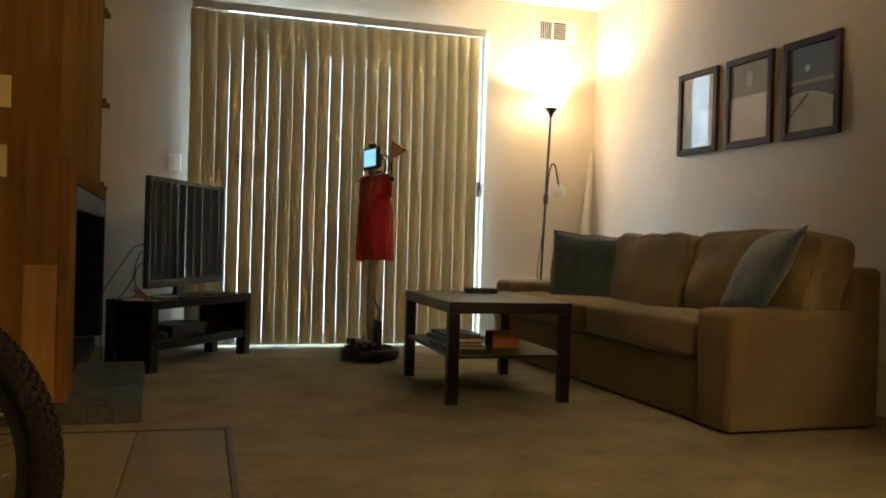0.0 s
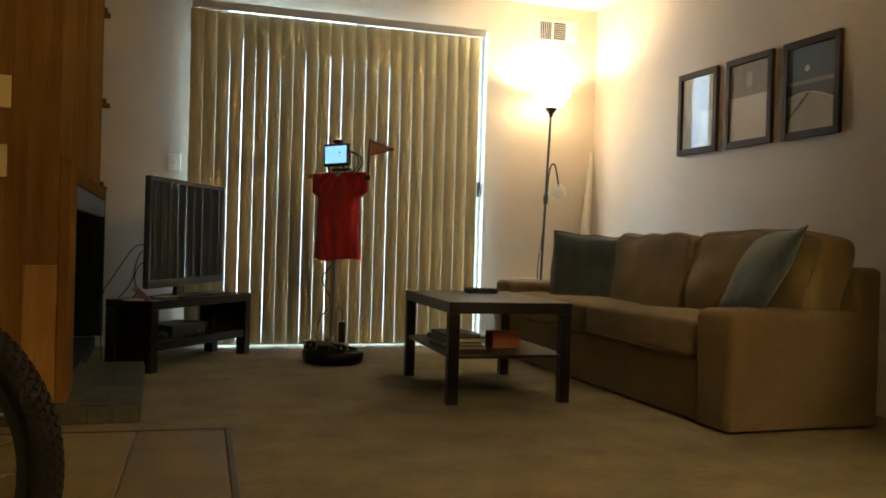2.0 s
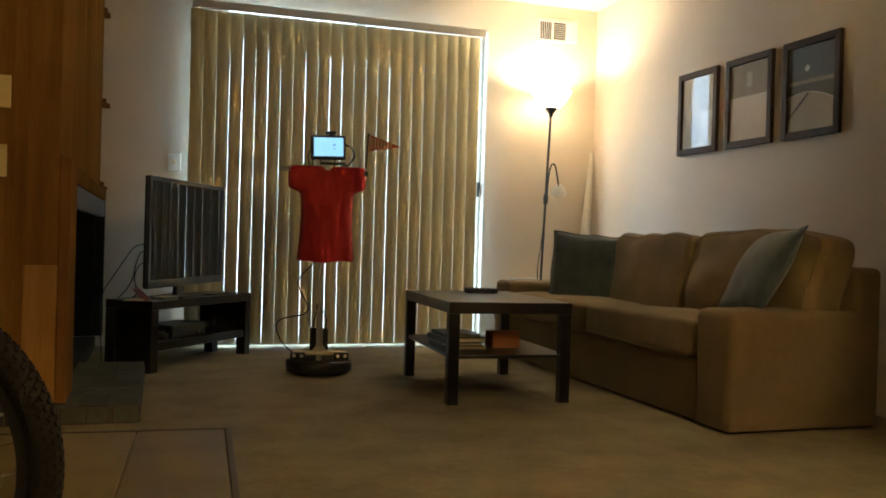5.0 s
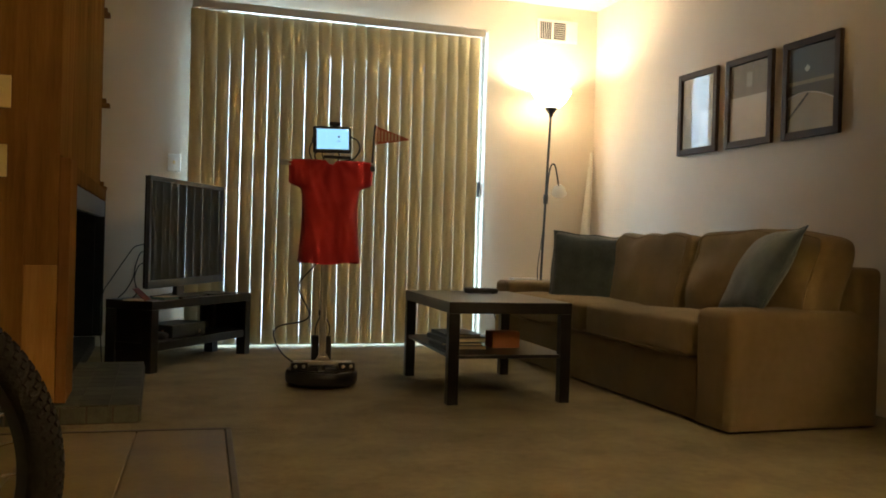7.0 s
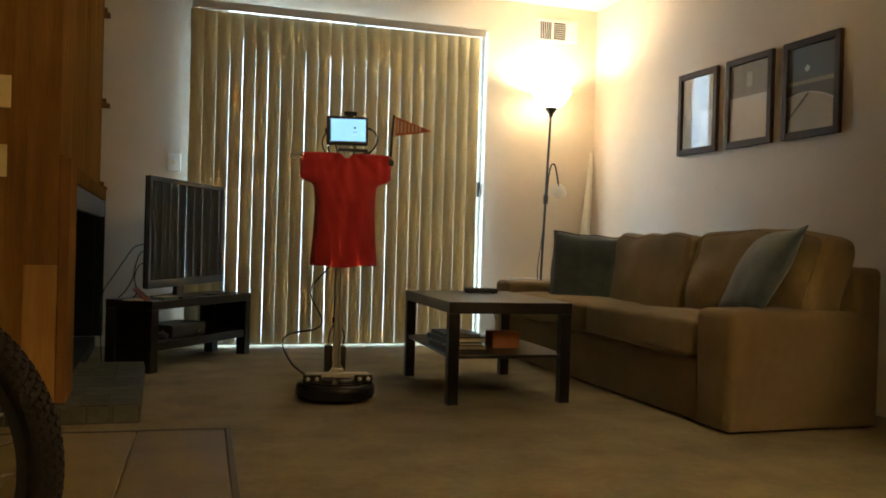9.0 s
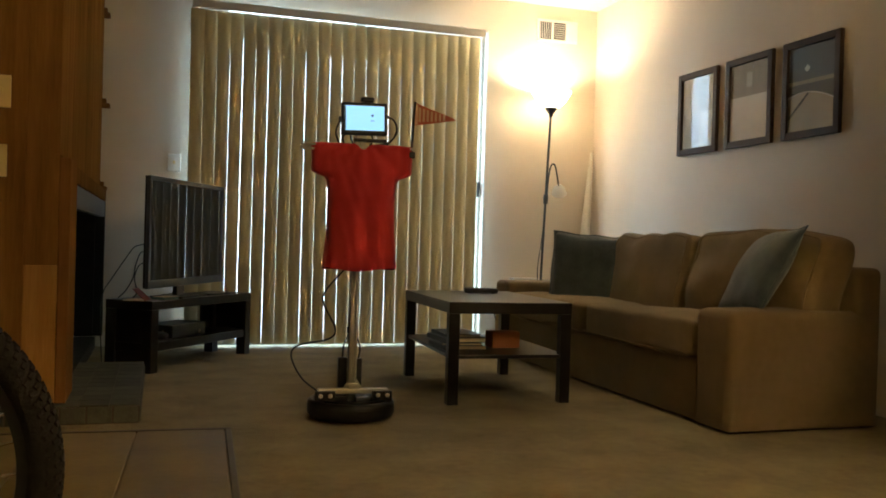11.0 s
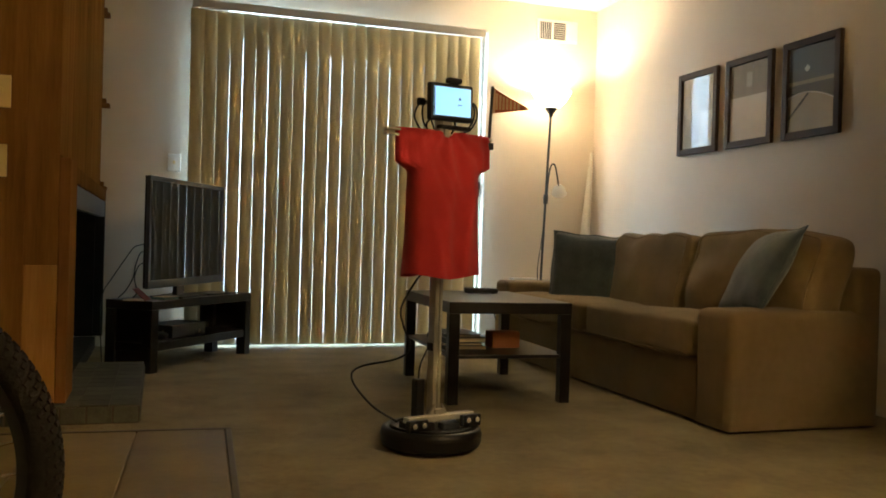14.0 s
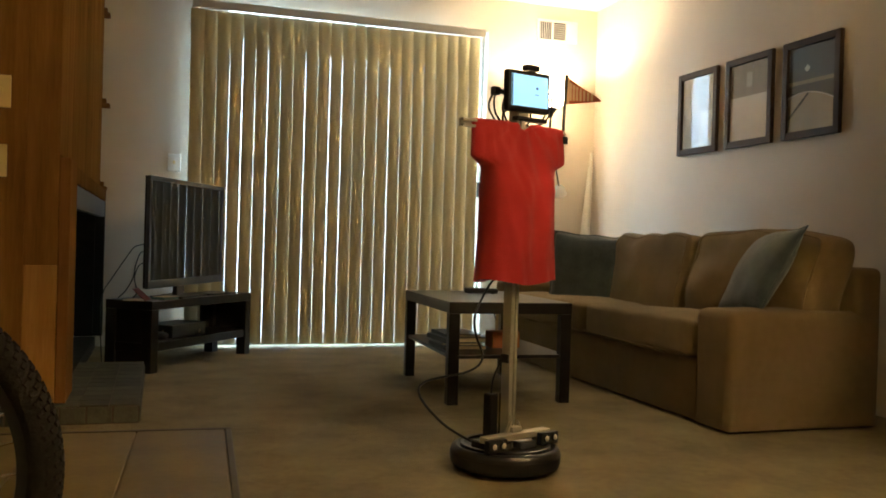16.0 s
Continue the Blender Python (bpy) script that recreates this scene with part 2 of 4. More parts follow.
def cushion(sx, sy, sz, power=6.0, crown=0.12, cuts=14, wrinkle=0.006, seed=0.0, sag=0.0, rim=False):
    """A stuffed block of that size about the origin: rounded edges, a crown on its broad side (z), soft wrinkles."""
    def shaped(co):
        x, y, z = co
        k = (abs(x) ** power + abs(y) ** power + abs(z) ** power) ** (1 / power)
        x, y, z = x / k, y / k, z / k
        z *= 1 - crown + crown * (1 - x * x) ** 0.5 * (1 - y * y) ** 0.5 if abs(x) < 1 and abs(y) < 1 else 1 - crown
        p = Vector((x * sx / 2, y * sy / 2, z * sz / 2 - sag * (1 - x * x) * (1 - y * y)))
        d = Vector((noise.noise(p * 5 + Vector((seed, 0, 0))), noise.noise(p * 5 + Vector((0, seed, 3))), noise.noise(p * 6 + Vector((seed, 7, 0)))))
        return p + d * wrinkle
    if rim:
        n, s = 20, 1.0
        way = [(-1 + 2 * i / n, -1, s) for i in range(n)] + [(1, -1 + 2 * i / n, s) for i in range(n)] + [(1 - 2 * i / n, 1, s) for i in range(n)] + [(-1, 1 - 2 * i / n, s) for i in range(n + 1)]
        return [shaped(co) for co in way]
    bm = bmesh.new()
    bmesh.ops.create_cube(bm, size=2)
    bmesh.ops.subdivide_edges(bm, edges=bm.edges[:], cuts=cuts, use_grid_fill=True)
    for v in bm.verts:
        v.co = shaped(v.co)
    return bm


def throw_pillow(size, thick, seed=0.0, cuts=16):
    """A square pillow standing in the xz plane, pinched towards its seams, with pointed corners."""
    bm = bmesh.new()
    n = cuts
    def spot(i, k, s):
        u, w = -1 + 2 * i / n, -1 + 2 * k / n
        edge = max(0, (1 - u * u)) ** 0.55 * max(0, (1 - w * w)) ** 0.55
        pull = 1 - 0.07 * (1 - w * w) * abs(u) ** 3, 1 - 0.07 * (1 - u * u) * abs(w) ** 3
        p = Vector((u * pull[0] * size / 2, s * thick / 2 * edge, w * pull[1] * size / 2))
        p += Vector((noise.noise(p * 7 + Vector((seed, 0, s))), noise.noise(p * 8 + Vector((0, seed, s))) * edge, noise.noise(p * 7 + Vector((3, 0, seed))))) * 0.014
        return p
    rim = {}
    for s in (-1, 1):
        g = {}
        for i in range(n + 1):
            for k in range(n + 1):
                if i in (0, n) or k in (0, n):
                    if (i, k) not in rim:
                        rim[i, k] = bm.verts.new(spot(i, k, 0))
                    g[i, k] = rim[i, k]
                else:
                    g[i, k] = bm.verts.new(spot(i, k, s))
        for i in range(n):
            for k in range(n):
                bm.faces.new((g[i, k], g[i + 1, k], g[i + 1, k + 1], g[i, k + 1]))
    return bm


# ---- the room ----
DX0, DX1, DZ = 0.370, 2.140, 2.168     # the sliding door's opening

def build_room():
    floor = solid("floor", box(XL - 0.12, XR + 0.12, YF - 0.12, YB + 0.12, -0.12, 0.0), CARPET, "worn beige-brown cut-pile carpet over the whole room", "floor", kind="structure")
    bm = box(XL - 0.12, DX0, YB, YB + 0.14, 0, ZC)
    box(DX1, XR + 0.12, YB, YB + 0.14, 0, ZC, bm=bm)
    box(DX0, DX1, YB, YB + 0.14, DZ, ZC, bm=bm)
    solid("wall_back", bm, WALL, "cream painted wall with a sliding door opening", "wall", kind="structure")
    solid("wall_right", box(XR, XR + 0.12, YF - 0.12, YB, 0, ZC), WALL, "cream painted wall behind the sofa", "wall", kind="structure")
    solid("wall_left", box(XL - 0.12, XL, YF - 0.12, YB, 0, ZC), WALL, "cream painted wall beside the fireplace", "wall", kind="structure")
    solid("wall_front", box(XL, XR, YF - 0.12, YF, 0, ZC), WALL, "cream painted wall closing the room", "wall", kind="structure")
    # added out of view: keeps the hall light off the sofa's right end
    solid("wall_shade_blocker", box(2.21, XR, 1.62, 1.74, 0, 1.88), WALL, "unseen part-height cream wall added to shade the sofa's right end", "wall", kind="structure")
    solid("ceiling", box(XL - 0.12, XR + 0.12, YF - 0.12, YB + 0.14, ZC, ZC + 0.12), CEIL, "off-white textured ceiling", "ceiling", kind="structure")
    for name, lim in (("baseboard", (DX1 + 0.05, XR, YB - 0.014, YB - 0.001, 0, 0.085)), ("baseboard", (XR - 0.014, XR - 0.001, 3.75, YB - 0.015, 0, 0.085)), ("baseboard", (XL, DX0 - 0.05, YB - 0.014, YB - 0.001, 0, 0.085))):
        solid(name, box(*lim, bevel=0.004), WHITE, "white painted baseboard along the wall", "baseboard", kind="structure")


def build_door():
    d = thing("door_1", pose(0, 0, 0), "closed sliding glass patio door in a pale metal frame", "door", kind="structure")
    y = YB + 0.04
    bm = box(DX0, DX0 + 0.022, y, y + 0.06, 0, DZ, 0.003)
    box(DX1 - 0.022, DX1, y, y + 0.06, 0, DZ, 0.003, bm)
    box(DX0 + 0.022, DX1 - 0.022, y, y + 0.06, DZ - 0.02, DZ, 0.003, bm)
    part("door_frame", bm, RAIL, d)
    part("threshold", box(DX0, DX1, YB + 0.004, y + 0.06, 0, 0.014, 0.003), ALU, d, "bare metal threshold track")
    mid = (DX0 + DX1) / 2
    part("stile", box(mid - 0.03, mid + 0.03, y + 0.005, y + 0.05, 0.016, DZ - 0.022, 0.004), RAIL, d)
    for a, b in ((DX0 + 0.024, mid - 0.032), (mid + 0.032, DX1 - 0.024)):
        pane = part("pane", box(a, b, y + 0.022, y + 0.028, 0.016, DZ - 0.022), GLASS, d, "clear glass")
        pane.visible_shadow = False
    part("handle", box(DX1 - 0.040, DX1 - 0.018, YB + 0.005, YB + 0.039, 1.02, 1.125, 0.005), BLACK, d, "dark upright pull handle")
    solid("trim", box(DX1 + 0.002, DX1 + 0.014, YB - 0.008, YB - 0.001, 0.0, DZ + 0.01, 0.002), WHITE, "white painted casing beside the patio door", "trim", kind="structure")


def build_blind():
    d = thing("vertical_blind", pose(0, YB - 0.100, 0), "closed tan vinyl vertical blind in front of the patio door", "blind")
    part("head_rail", box(0.165, 2.078, -0.024, 0.03, 2.137, 2.150, 0.003), RAIL, d, "pale metal head rail")
    part("valance", box(0.163, 2.080, -0.036, -0.030, 2.0992, 2.152, 0.002), RAIL, d, "pale tan valance strip")
    for x in (0.30, 1.06, 1.90):
        part("valance_clip", box(x, x + 0.020, -0.040, -0.0365, 2.128, 2.156, 0.001), RAIL, d)
    rnd = random.Random(4)
    pitch, count = 0.0793, 24
    opening = [rnd.choice((0.0, 0.0003, 0.0006)) + 0.00001 * _ for _ in range(count)]
    start = [rnd.uniform(0.05, 0.15) for _ in range(count)]
    for i in (1, 3, 5, 8, 10, 16):
        opening[i] = 0.0013
    opening[3] = 0.0018
    opening[0] = opening[2] = 0.0007
    opening[6] = 0.0001
    for i in range(count):
        x = 0.157 + pitch * (i + 0.5)
        bm, grid = bmesh.new(), []
        rows, cols = 18, 6
        sway, skew = rnd.uniform(-0.0001, 0.0001), radians(1.4 + rnd.uniform(-0.3, 0.3))
        for r in range(rows + 1):
            q = r / rows
            z = 2.0985 - 2.081 * q
            a = skew + 0.004 * math.sin(q * 5 + i)
            left, right = opening[i - 1] if i else 0.0, opening[i]
            shut = max(0.0, 1 - q / start[i]) ** 1.2
            ease = 1 + 0.25 * math.sin(q * 4 + i * 1.7)
            line = []
            for c in range(cols + 1):
                u = -1 + 2 * c / cols
                px = u * pitch / 2 - (right if u > 0 else -left) * abs(u) * 0.5 * ease + shut * u * 0.006
                py = -0.0085 * (1 - u * u) + shut * 0.002 * (1 if i % 2 else -1)
                line.append(Vector((x + px * math.cos(a) - py * math.sin(a) + sway * math.sin(q * 3.1), px * math.sin(a) + py * math.cos(a), z)))
            grid.append(line)
        front = [[bm.verts.new(p) for p in line] for line in grid]
        back = [[bm.verts.new(p + Vector((0, 0.0009, 0))) for p in line] for line in grid]
        for r in range(rows):
            for c in range(cols):
                bm.faces.new((front[r][c], front[r + 1][c], front[r + 1][c + 1], front[r][c + 1]))
                bm.faces.new((back[r][c], back[r][c + 1], back[r + 1][c + 1], back[r + 1][c])).material_index = 1
        slat = part("slat", bm, SLAT, d, smooth=True)
        slat.data.materials.append(SLAT_BACK)
        part("hanger", box(x - 0.034, x - 0.027, -0.006, -0.002, 2.0985, 2.138), RAIL, slat, "pale plastic hook")


def build_outside():
    solid("ground", box(-60, 60, YB + 0.16, 120, -0.30, -0.05), CONCRETE, "pale concrete patio and ground outside", "ground", kind="structure")


# ---- fireplace and hall floor ----
FX, FY0, FY1 = -0.348, 3.46, 5.74

def build_fireplace():
    d = thing("fireplace", pose(0, 0, 0), "pine-clad chimney breast with a dark open firebox", "fireplace", kind="structure")
    oy0, oy1, oz = 3.72, 5.68, 0.885
    bm = box(XL, FX - 0.02, FY0 + 0.02, oy0, 0.072, ZC)
    box(XL, FX - 0.02, oy1, FY1, 0.072, ZC, bm=bm)
    box(XL, FX - 0.02, oy0, oy1, oz, ZC, bm=bm)
    part("masonry_core", bm, SOOT_AND_SHADE, d)
    part("firebox", box(FX - 0.62, FX - 0.57, oy0 + 0.002, oy1 - 0.002, 0.073, oz - 0.002), SOOT_AND_SHADE, d, "sooty back of the firebox")
    part("firebox_floor", box(FX - 0.57, FX - 0.003, oy0 + 0.002, oy1 - 0.002, 0.002, 0.071), SOOT_AND_SHADE, d)
    part("metal_hood", box(FX - 0.004, FX + 0.033, oy0 + 0.001, oy1 - 0.001, 0.79, oz - 0.001, 0.003), STEEL_BAND, d, "brushed metal band over the firebox")
    part("lintel", box(FX - 0.019, FX + 0.036, oy0 - 0.001, FY1, oz + 0.002, 0.955, 0.004), PINE_DARK, d, "dark-stained lintel board")
    part("side_trim", box(FX + 0.001, FX + 0.040, FY0 - 0.003, oy0 - 0.004, 0.074, 0.965, 0.004), PINE_DARK, d, "dark-stained upright trim")
    part("door_jamb", box(FX - 0.019, FX + 0.034, oy1 + 0.003, FY1, 0.074, oz - 0.001, 0.003), SOOT_AND_SHADE, d, "blackened metal jamb")
    rnd = random.Random(2)
    edge = FX
    first = True
    while edge > XL + 0.15:
        w = 0.112 if first else rnd.choice((0.14, 0.16, 0.12))
        cut = 0.575 if first else ZC
        part("board", box(edge - w + 0.0006, edge, FY0, FY0 + 0.019, 0.074, cut - 0.0003, 0.002, seg=1), PINE_PALE if first else PINE, d)
        if first:
            part("board", box(edge - w + 0.0006, edge, FY0 + 0.002, FY0 + 0.019, cut + 0.0003, ZC, 0.002, seg=1), PINE, d)
        edge -= w
        first = False
    y = FY0 + 0.021
    while y < FY1 - 0.01:
        w = min(rnd.choice((0.14, 0.15, 0.13)), FY1 - y)
        part("board", box(FX - 0.019, FX, y, y + w - 0.0006, 0.977, ZC, 0.002, seg=1), PINE, d)
        y += w
    for z, dp in ((2.02, 0.035), (1.475, 0.045), (0.975, 0.04)):
        part("ledge", box(FX - 0.3, FX + dp, FY1 - 0.06, FY1 + 0.02, z - 0.022, z, 0.004), PINE_DARK, d)
        part("corbel", box(FX - 0.01, FX + dp * 0.55, FY1 - 0.055, FY1 + 0.012, z - 0.002, z + 0.028, 0.004), PINE_DARK, d)
    for z0, x1 in ((1.130, -0.512), (0.885, -0.520)):
        s = thing("light_switch", pose(0, 0, 0), "cream plastic wall switch plate on pine boards", "switch", "switch plates")
        plate = part("plate", box(x1 - 0.07, x1, FY0 - 0.008, FY0 - 0.0005, z0, z0 + 0.115, 0.003), CREAM, s)
        part("rocker", box(x1 - 0.045, x1 - 0.025, FY0 - 0.014, FY0 - 0.008, z0 + 0.045, z0 + 0.070, 0.003), CREAM, s)


def build_hearth():
    d = thing("hearth", pose(0, 0, 0), "low raised hearth faced with dark greenish slate tiles", "hearth", kind="structure")
    x0, x1, y0, y1, h = XL, -0.055, 3.432, 4.60, 0.064
    part("bed", box(x0, x1, y0, y1, 0, h), STRIP, d)
    s = 0.104
    top = finish(box(-s / 2 + 0.0015, s / 2 - 0.0015, -s / 2 + 0.0015, s / 2 - 0.0015, 0, 0.005, 0.001, seg=1), "hearth_tile", SLATE)
    face = finish(box(-0.045 + 0.003, 0.045 - 0.003, -0.006, 0, 0.004, 0.062, 0.0015, seg=1), "hearth_face_tile", SLATE)
    def tile(me, m):
        ob = new("tile", me)
        ob.parent = d
        ob.matrix_basis = m
    for i in range(7):
        for k in range(int((y1 - y0) / s)):
            tile(top, pose(x1 - s * (i + 0.5), y0 + s * (k + 0.5), h, 0, 0, 90 * ((i + k) % 4)))
    for i in range(8):
        tile(face, pose(x1 - 0.09 * (i + 0.5), y0, 0))
    for k in range(12):
        tile(face, pose(x1, y0 + 0.09 * (k + 0.5), 0, 0, 0, 90))


def build_hall_floor():
    d = thing("tile_floor", pose(0.240, 3.218, 0, 0, 0, -2.7), "brown ceramic floor tiles with pale joints and dark edge strip", "floor", kind="structure")
    x1, y1, x0, yf = 0.0, 0.0, -1.485, -4.5
    part("screed", box(x0, x1, yf, y1, 0.0015, 0.004), GROUT, d)
    w, l = 0.297, 0.90
    me = finish(box(-w / 2 + 0.003, w / 2 - 0.003, -l / 2 + 0.003, l / 2 - 0.003, 0, 0.007, 0.002, seg=1), "tile", TILE)
    for i in range(5):
        for k in range(5):
            ob = new("tile", me)
            ob.parent = d
            ob.matrix_basis = pose(x1 - w * (i + 0.5), y1 - l * (k + 0.5), 0.004, 0, 0, 180 * ((i + k) % 2))
    part("edge_strip", box(x0, x1 + 0.022, y1 + 0.001, y1 + 0.022, 0.0, 0.013, 0.004), STRIP, d, "dark threshold strip")
    part("edge_strip", box(x1 + 0.001, x1 + 0.022, yf, y1, 0.0, 0.013, 0.004), STRIP, d, "dark threshold strip")


def build_hall_lamp():
    x, y, z = HALL
    d = thing("ceiling_light", pose(x, y, ZC), "lit round ceiling light with an opal dome", "lamp")
    part("canopy", lathe([(0.15, -0.001), (0.155, -0.012), (0.150, -0.022), (0.0005, -0.022)], 32, close=False), WHITE, d, smooth=True)
    dome = part("dome", lathe([(0.145, -0.023), (0.150, -0.045), (0.142, -0.10), (0.115, -0.17), (0.07, -0.215), (0.0005, -0.235)], 32, close=False), SHADE, d, "opal glass dome", smooth=True)


# ---- seating ----
def build_sofa():
    d = thing("sofa", pose(2.067, 2.840, 0), "tan-brown fabric two-seat sofa against the wall", "sofa")
    L, W = 2.465, 0.72     # along the wall, front to back
    A = 0.235             # an arm's width
    part("base", box(0.012, W - 0.02, A - 0.01, L - A + 0.01, 0.012, 0.258, 0.010, flat=True), SOFA, d)
    for y0 in (0.0, L - A):
        s = 1 if y0 == 0 else -1
        o = 0.0 if y0 == 0 else L
        bm = bmesh.new()
        low = [bm.verts.new((x, o + s * y, 0.006)) for x, y in ((0, 0), (W, 0), (W, 0.075), (0.42, 0.075), (0.42, A), (0, A))]
        face = bm.faces.new(low)
        up = bmesh.ops.extrude_face_region(bm, geom=[face])["geom"]
        for v in up:
            if isinstance(v, bmesh.types.BMVert):
                v.co.z = 0.470
        bmesh.ops.bevel(bm, geom=bm.edges[:], offset=0.034, segments=5, affect="EDGES", profile=0.5)
        for v in bm.verts:
            if v.co.z < 0.045:
                v.co.z = 0.003 + (v.co.z - 0.006) * 0.25
            v.co.z += 0.005 * noise.noise(v.co * 4) * (v.co.z > 0.3)
        arm = part("arm", bm, SOFA, d, smooth=True)
    part("back_frame", box(W - 0.13, W, 0.002, L - 0.002, 0.10, 0.645, 0.03, seg=4), SOFA, d, smooth=True)
    seat = (L - 2 * A) / 2
    for i in range(2):
        c = cushion(0.585, seat - 0.006, 0.180, 12, 0.16, 24, 0.010, i * 3.0)
        s = part("seat_cushion", c, SOFA, d, smooth=True, at=pose(0.285, A + seat * (i + 0.5), 0.325, 0, 1.5, 0))
        part("piping", tube([(-0.289, -seat / 2 + 0.03, -0.066), (-0.291, 0, -0.066), (-0.289, seat / 2 - 0.03, -0.058)], 0.0035), SOFA, s)
    for i, (ya, yb) in enumerate(((0.035, 0.958), (0.968, 1.755))):
        form = (0.455, yb - ya, 0.215, 7, 0.26, 28, 0.026, 11 + i * 5.0)
        b = part("back_cushion", cushion(*form), SOFA, d, smooth=True, at=pose(0.50, (ya + yb) / 2, (0.566, 0.549)[i], 0, -78, 0))
        part("piping", tube(cushion(*form, rim=True), 0.0050, 6, steps=1), SOFA, b, smooth=True)
    for x, y in ((0.05, 0.05), (W - 0.05, 0.05), (0.05, L - 0.05), (W - 0.05, L - 0.05)):
        part("foot", box(x - 0.025, x + 0.025, y - 0.025, y + 0.025, 0, 0.018), BLACK, d)


def build_pillows():
    label = "grey-blue velvet throw pillow leaning in the sofa corner"
    lean = Matrix.Translation((2.440, 3.166, 0.612)) @ Matrix.Rotation(radians(31), 4, "Y") @ Matrix.Rotation(radians(78), 4, "Z")
    for size, thick, seed, at in ((0.420, 0.17, 1.0, pose(2.368, 4.62, 0.568, -13, 3, -27)), (0.415, 0.135, 6.0, lean)):
        p = solid("throw_pillow", throw_pillow(size, thick, seed), TEAL, label, "pillow", "sofa pillows", smooth=True, at=at)
        n, edge = 16, []
        for i, k in [(i, 0) for i in range(n)] + [(n, k) for k in range(n)] + [(i, n) for i in range(n, 0, -1)] + [(0, k) for k in range(n, -1, -1)]:
            u, w = -1 + 2 * i / n, -1 + 2 * k / n
            q = Vector((u * (1 - 0.07 * (1 - w * w) * abs(u) ** 3) * size / 2, 0, w * (1 - 0.07 * (1 - u * u) * abs(w) ** 3) * size / 2))
            q += Vector((noise.noise(q * 7 + Vector((seed, 0, 0))), 0, noise.noise(q * 7 + Vector((3, 0, seed))))) * 0.014
            edge.append(q)
        part("welt", tube(edge, 0.0042, 6, steps=1), TEAL, p, "corded seam", smooth=True)


def build_pictures():
    y_edges = ((4.660, 4.273), (4.193, 3.802), (3.722, 3.325))
    words = ("pale hazy print in a dark wooden frame", "hazy brown landscape print in a dark wooden frame", "dark night bridge print in a dark wooden frame")
    for i, (ya, yb) in enumerate(y_edges):
        w, h, t = ya - yb, 0.484, 0.036
        d = thing("picture", pose(XR - 0.001, yb, 1.258), words[i] + " on the wall", "picture", "framed prints on the wall")
        bm = box(-0.024, 0, 0, t, 0, h, 0.003)
        box(-0.024, 0, w - t, w, 0, h, 0.003, bm)
        box(-0.0235, 0, t, w - t, 0, t, 0.003, bm)
        box(-0.0235, 0, t, w - t, h - t, h, 0.003, bm)
        part("frame", bm, FRAME, d, "dark stained wood")
        back = (PHOTO_GREY, PHOTO_HAZE, PHOTO_DARK)[i]
        pr = part("print", box(-0.009, -0.004, t - 0.004, w - t + 0.004, t - 0.004, h - t + 0.004), back, d)
        if i == 0:
            part("lower_field", box(-0.0102, -0.0092, t, w * 0.45, t, h * 0.50), PHOTO_PALE, pr)
        if i == 1:
            part("lower_field", box(-0.0102, -0.0092, t, w - t, t, h * 0.56), PHOTO_PALE, pr)
            part("smudge", box(-0.0112, -0.0104, w * 0.44, w * 0.56, h * 0.66, h * 0.82), PHOTO_GREY, pr)
        if i == 2:
            arc = bmesh.new()
            n = 16
            lower = [arc.verts.new((-0.0102, t + (w - 2 * t) * k / n, t)) for k in range(n + 1)]
            upper = [arc.verts.new((-0.0102, t + (w - 2 * t) * k / n, h * (0.30 + 0.16 * math.sin(math.pi * (0.10 + 0.62 * k / n))))) for k in range(n + 1)]
            for k in range(n):
                arc.faces.new((lower[k], lower[k + 1], upper[k + 1], upper[k]))
            part("pale_ground", arc, PHOTO_GREY, pr)
            edge = [(-0.0108, t + (w - 2 * t) * k / n, h * (0.30 + 0.16 * math.sin(math.pi * (0.10 + 0.62 * k / n)))) for k in range(n + 1)]
            part("bright_rim", tube(edge, 0.0035, 6, steps=1), PAPER, pr)
            part("haze_band", box(-0.0102, -0.0092, t, w - t, h * 0.545, h * 0.585), PHOTO_HAZE, pr)
            part("beam", box(-0.0114, -0.0104, -0.10, 0.11, -0.006, 0.006, turn=Matrix.Translation((0, w * 0.68, h * 0.36)) @ Matrix.Rotation(radians(-40), 4, "X")), PHOTO_DARK, pr)
            part("moon", box(-0.0112, -0.0102, -0.014, 0.014, -0.014, 0.014, turn=Matrix.Translation((0, w * 0.58, h * 0.70)) @ Matrix.Rotation(radians(45), 4, "X")), PAPER, pr)
        sheet = bmesh.new()
        sheet.faces.new([sheet.verts.new((-0.0155, y, z)) for y, z in ((t - 0.002, t - 0.002), (t - 0.002, h - t + 0.002), (w - t + 0.002, h - t + 0.002), (w - t + 0.002, t - 0.002))])
        me = bpy.data.meshes.new("glazing")
        sheet.normal_update()
        if sheet.faces[:][0].normal.x > 0:
            bmesh.ops.reverse_faces(sheet, faces=sheet.faces[:])
        sheet.to_mesh(me)
        sheet.free()
        me.materials.append(PICTURE_GLASS)
        pane = tagged(new("glazing", me), "reflecting glass")
        pane.parent = d
        pane.visible_shadow = False


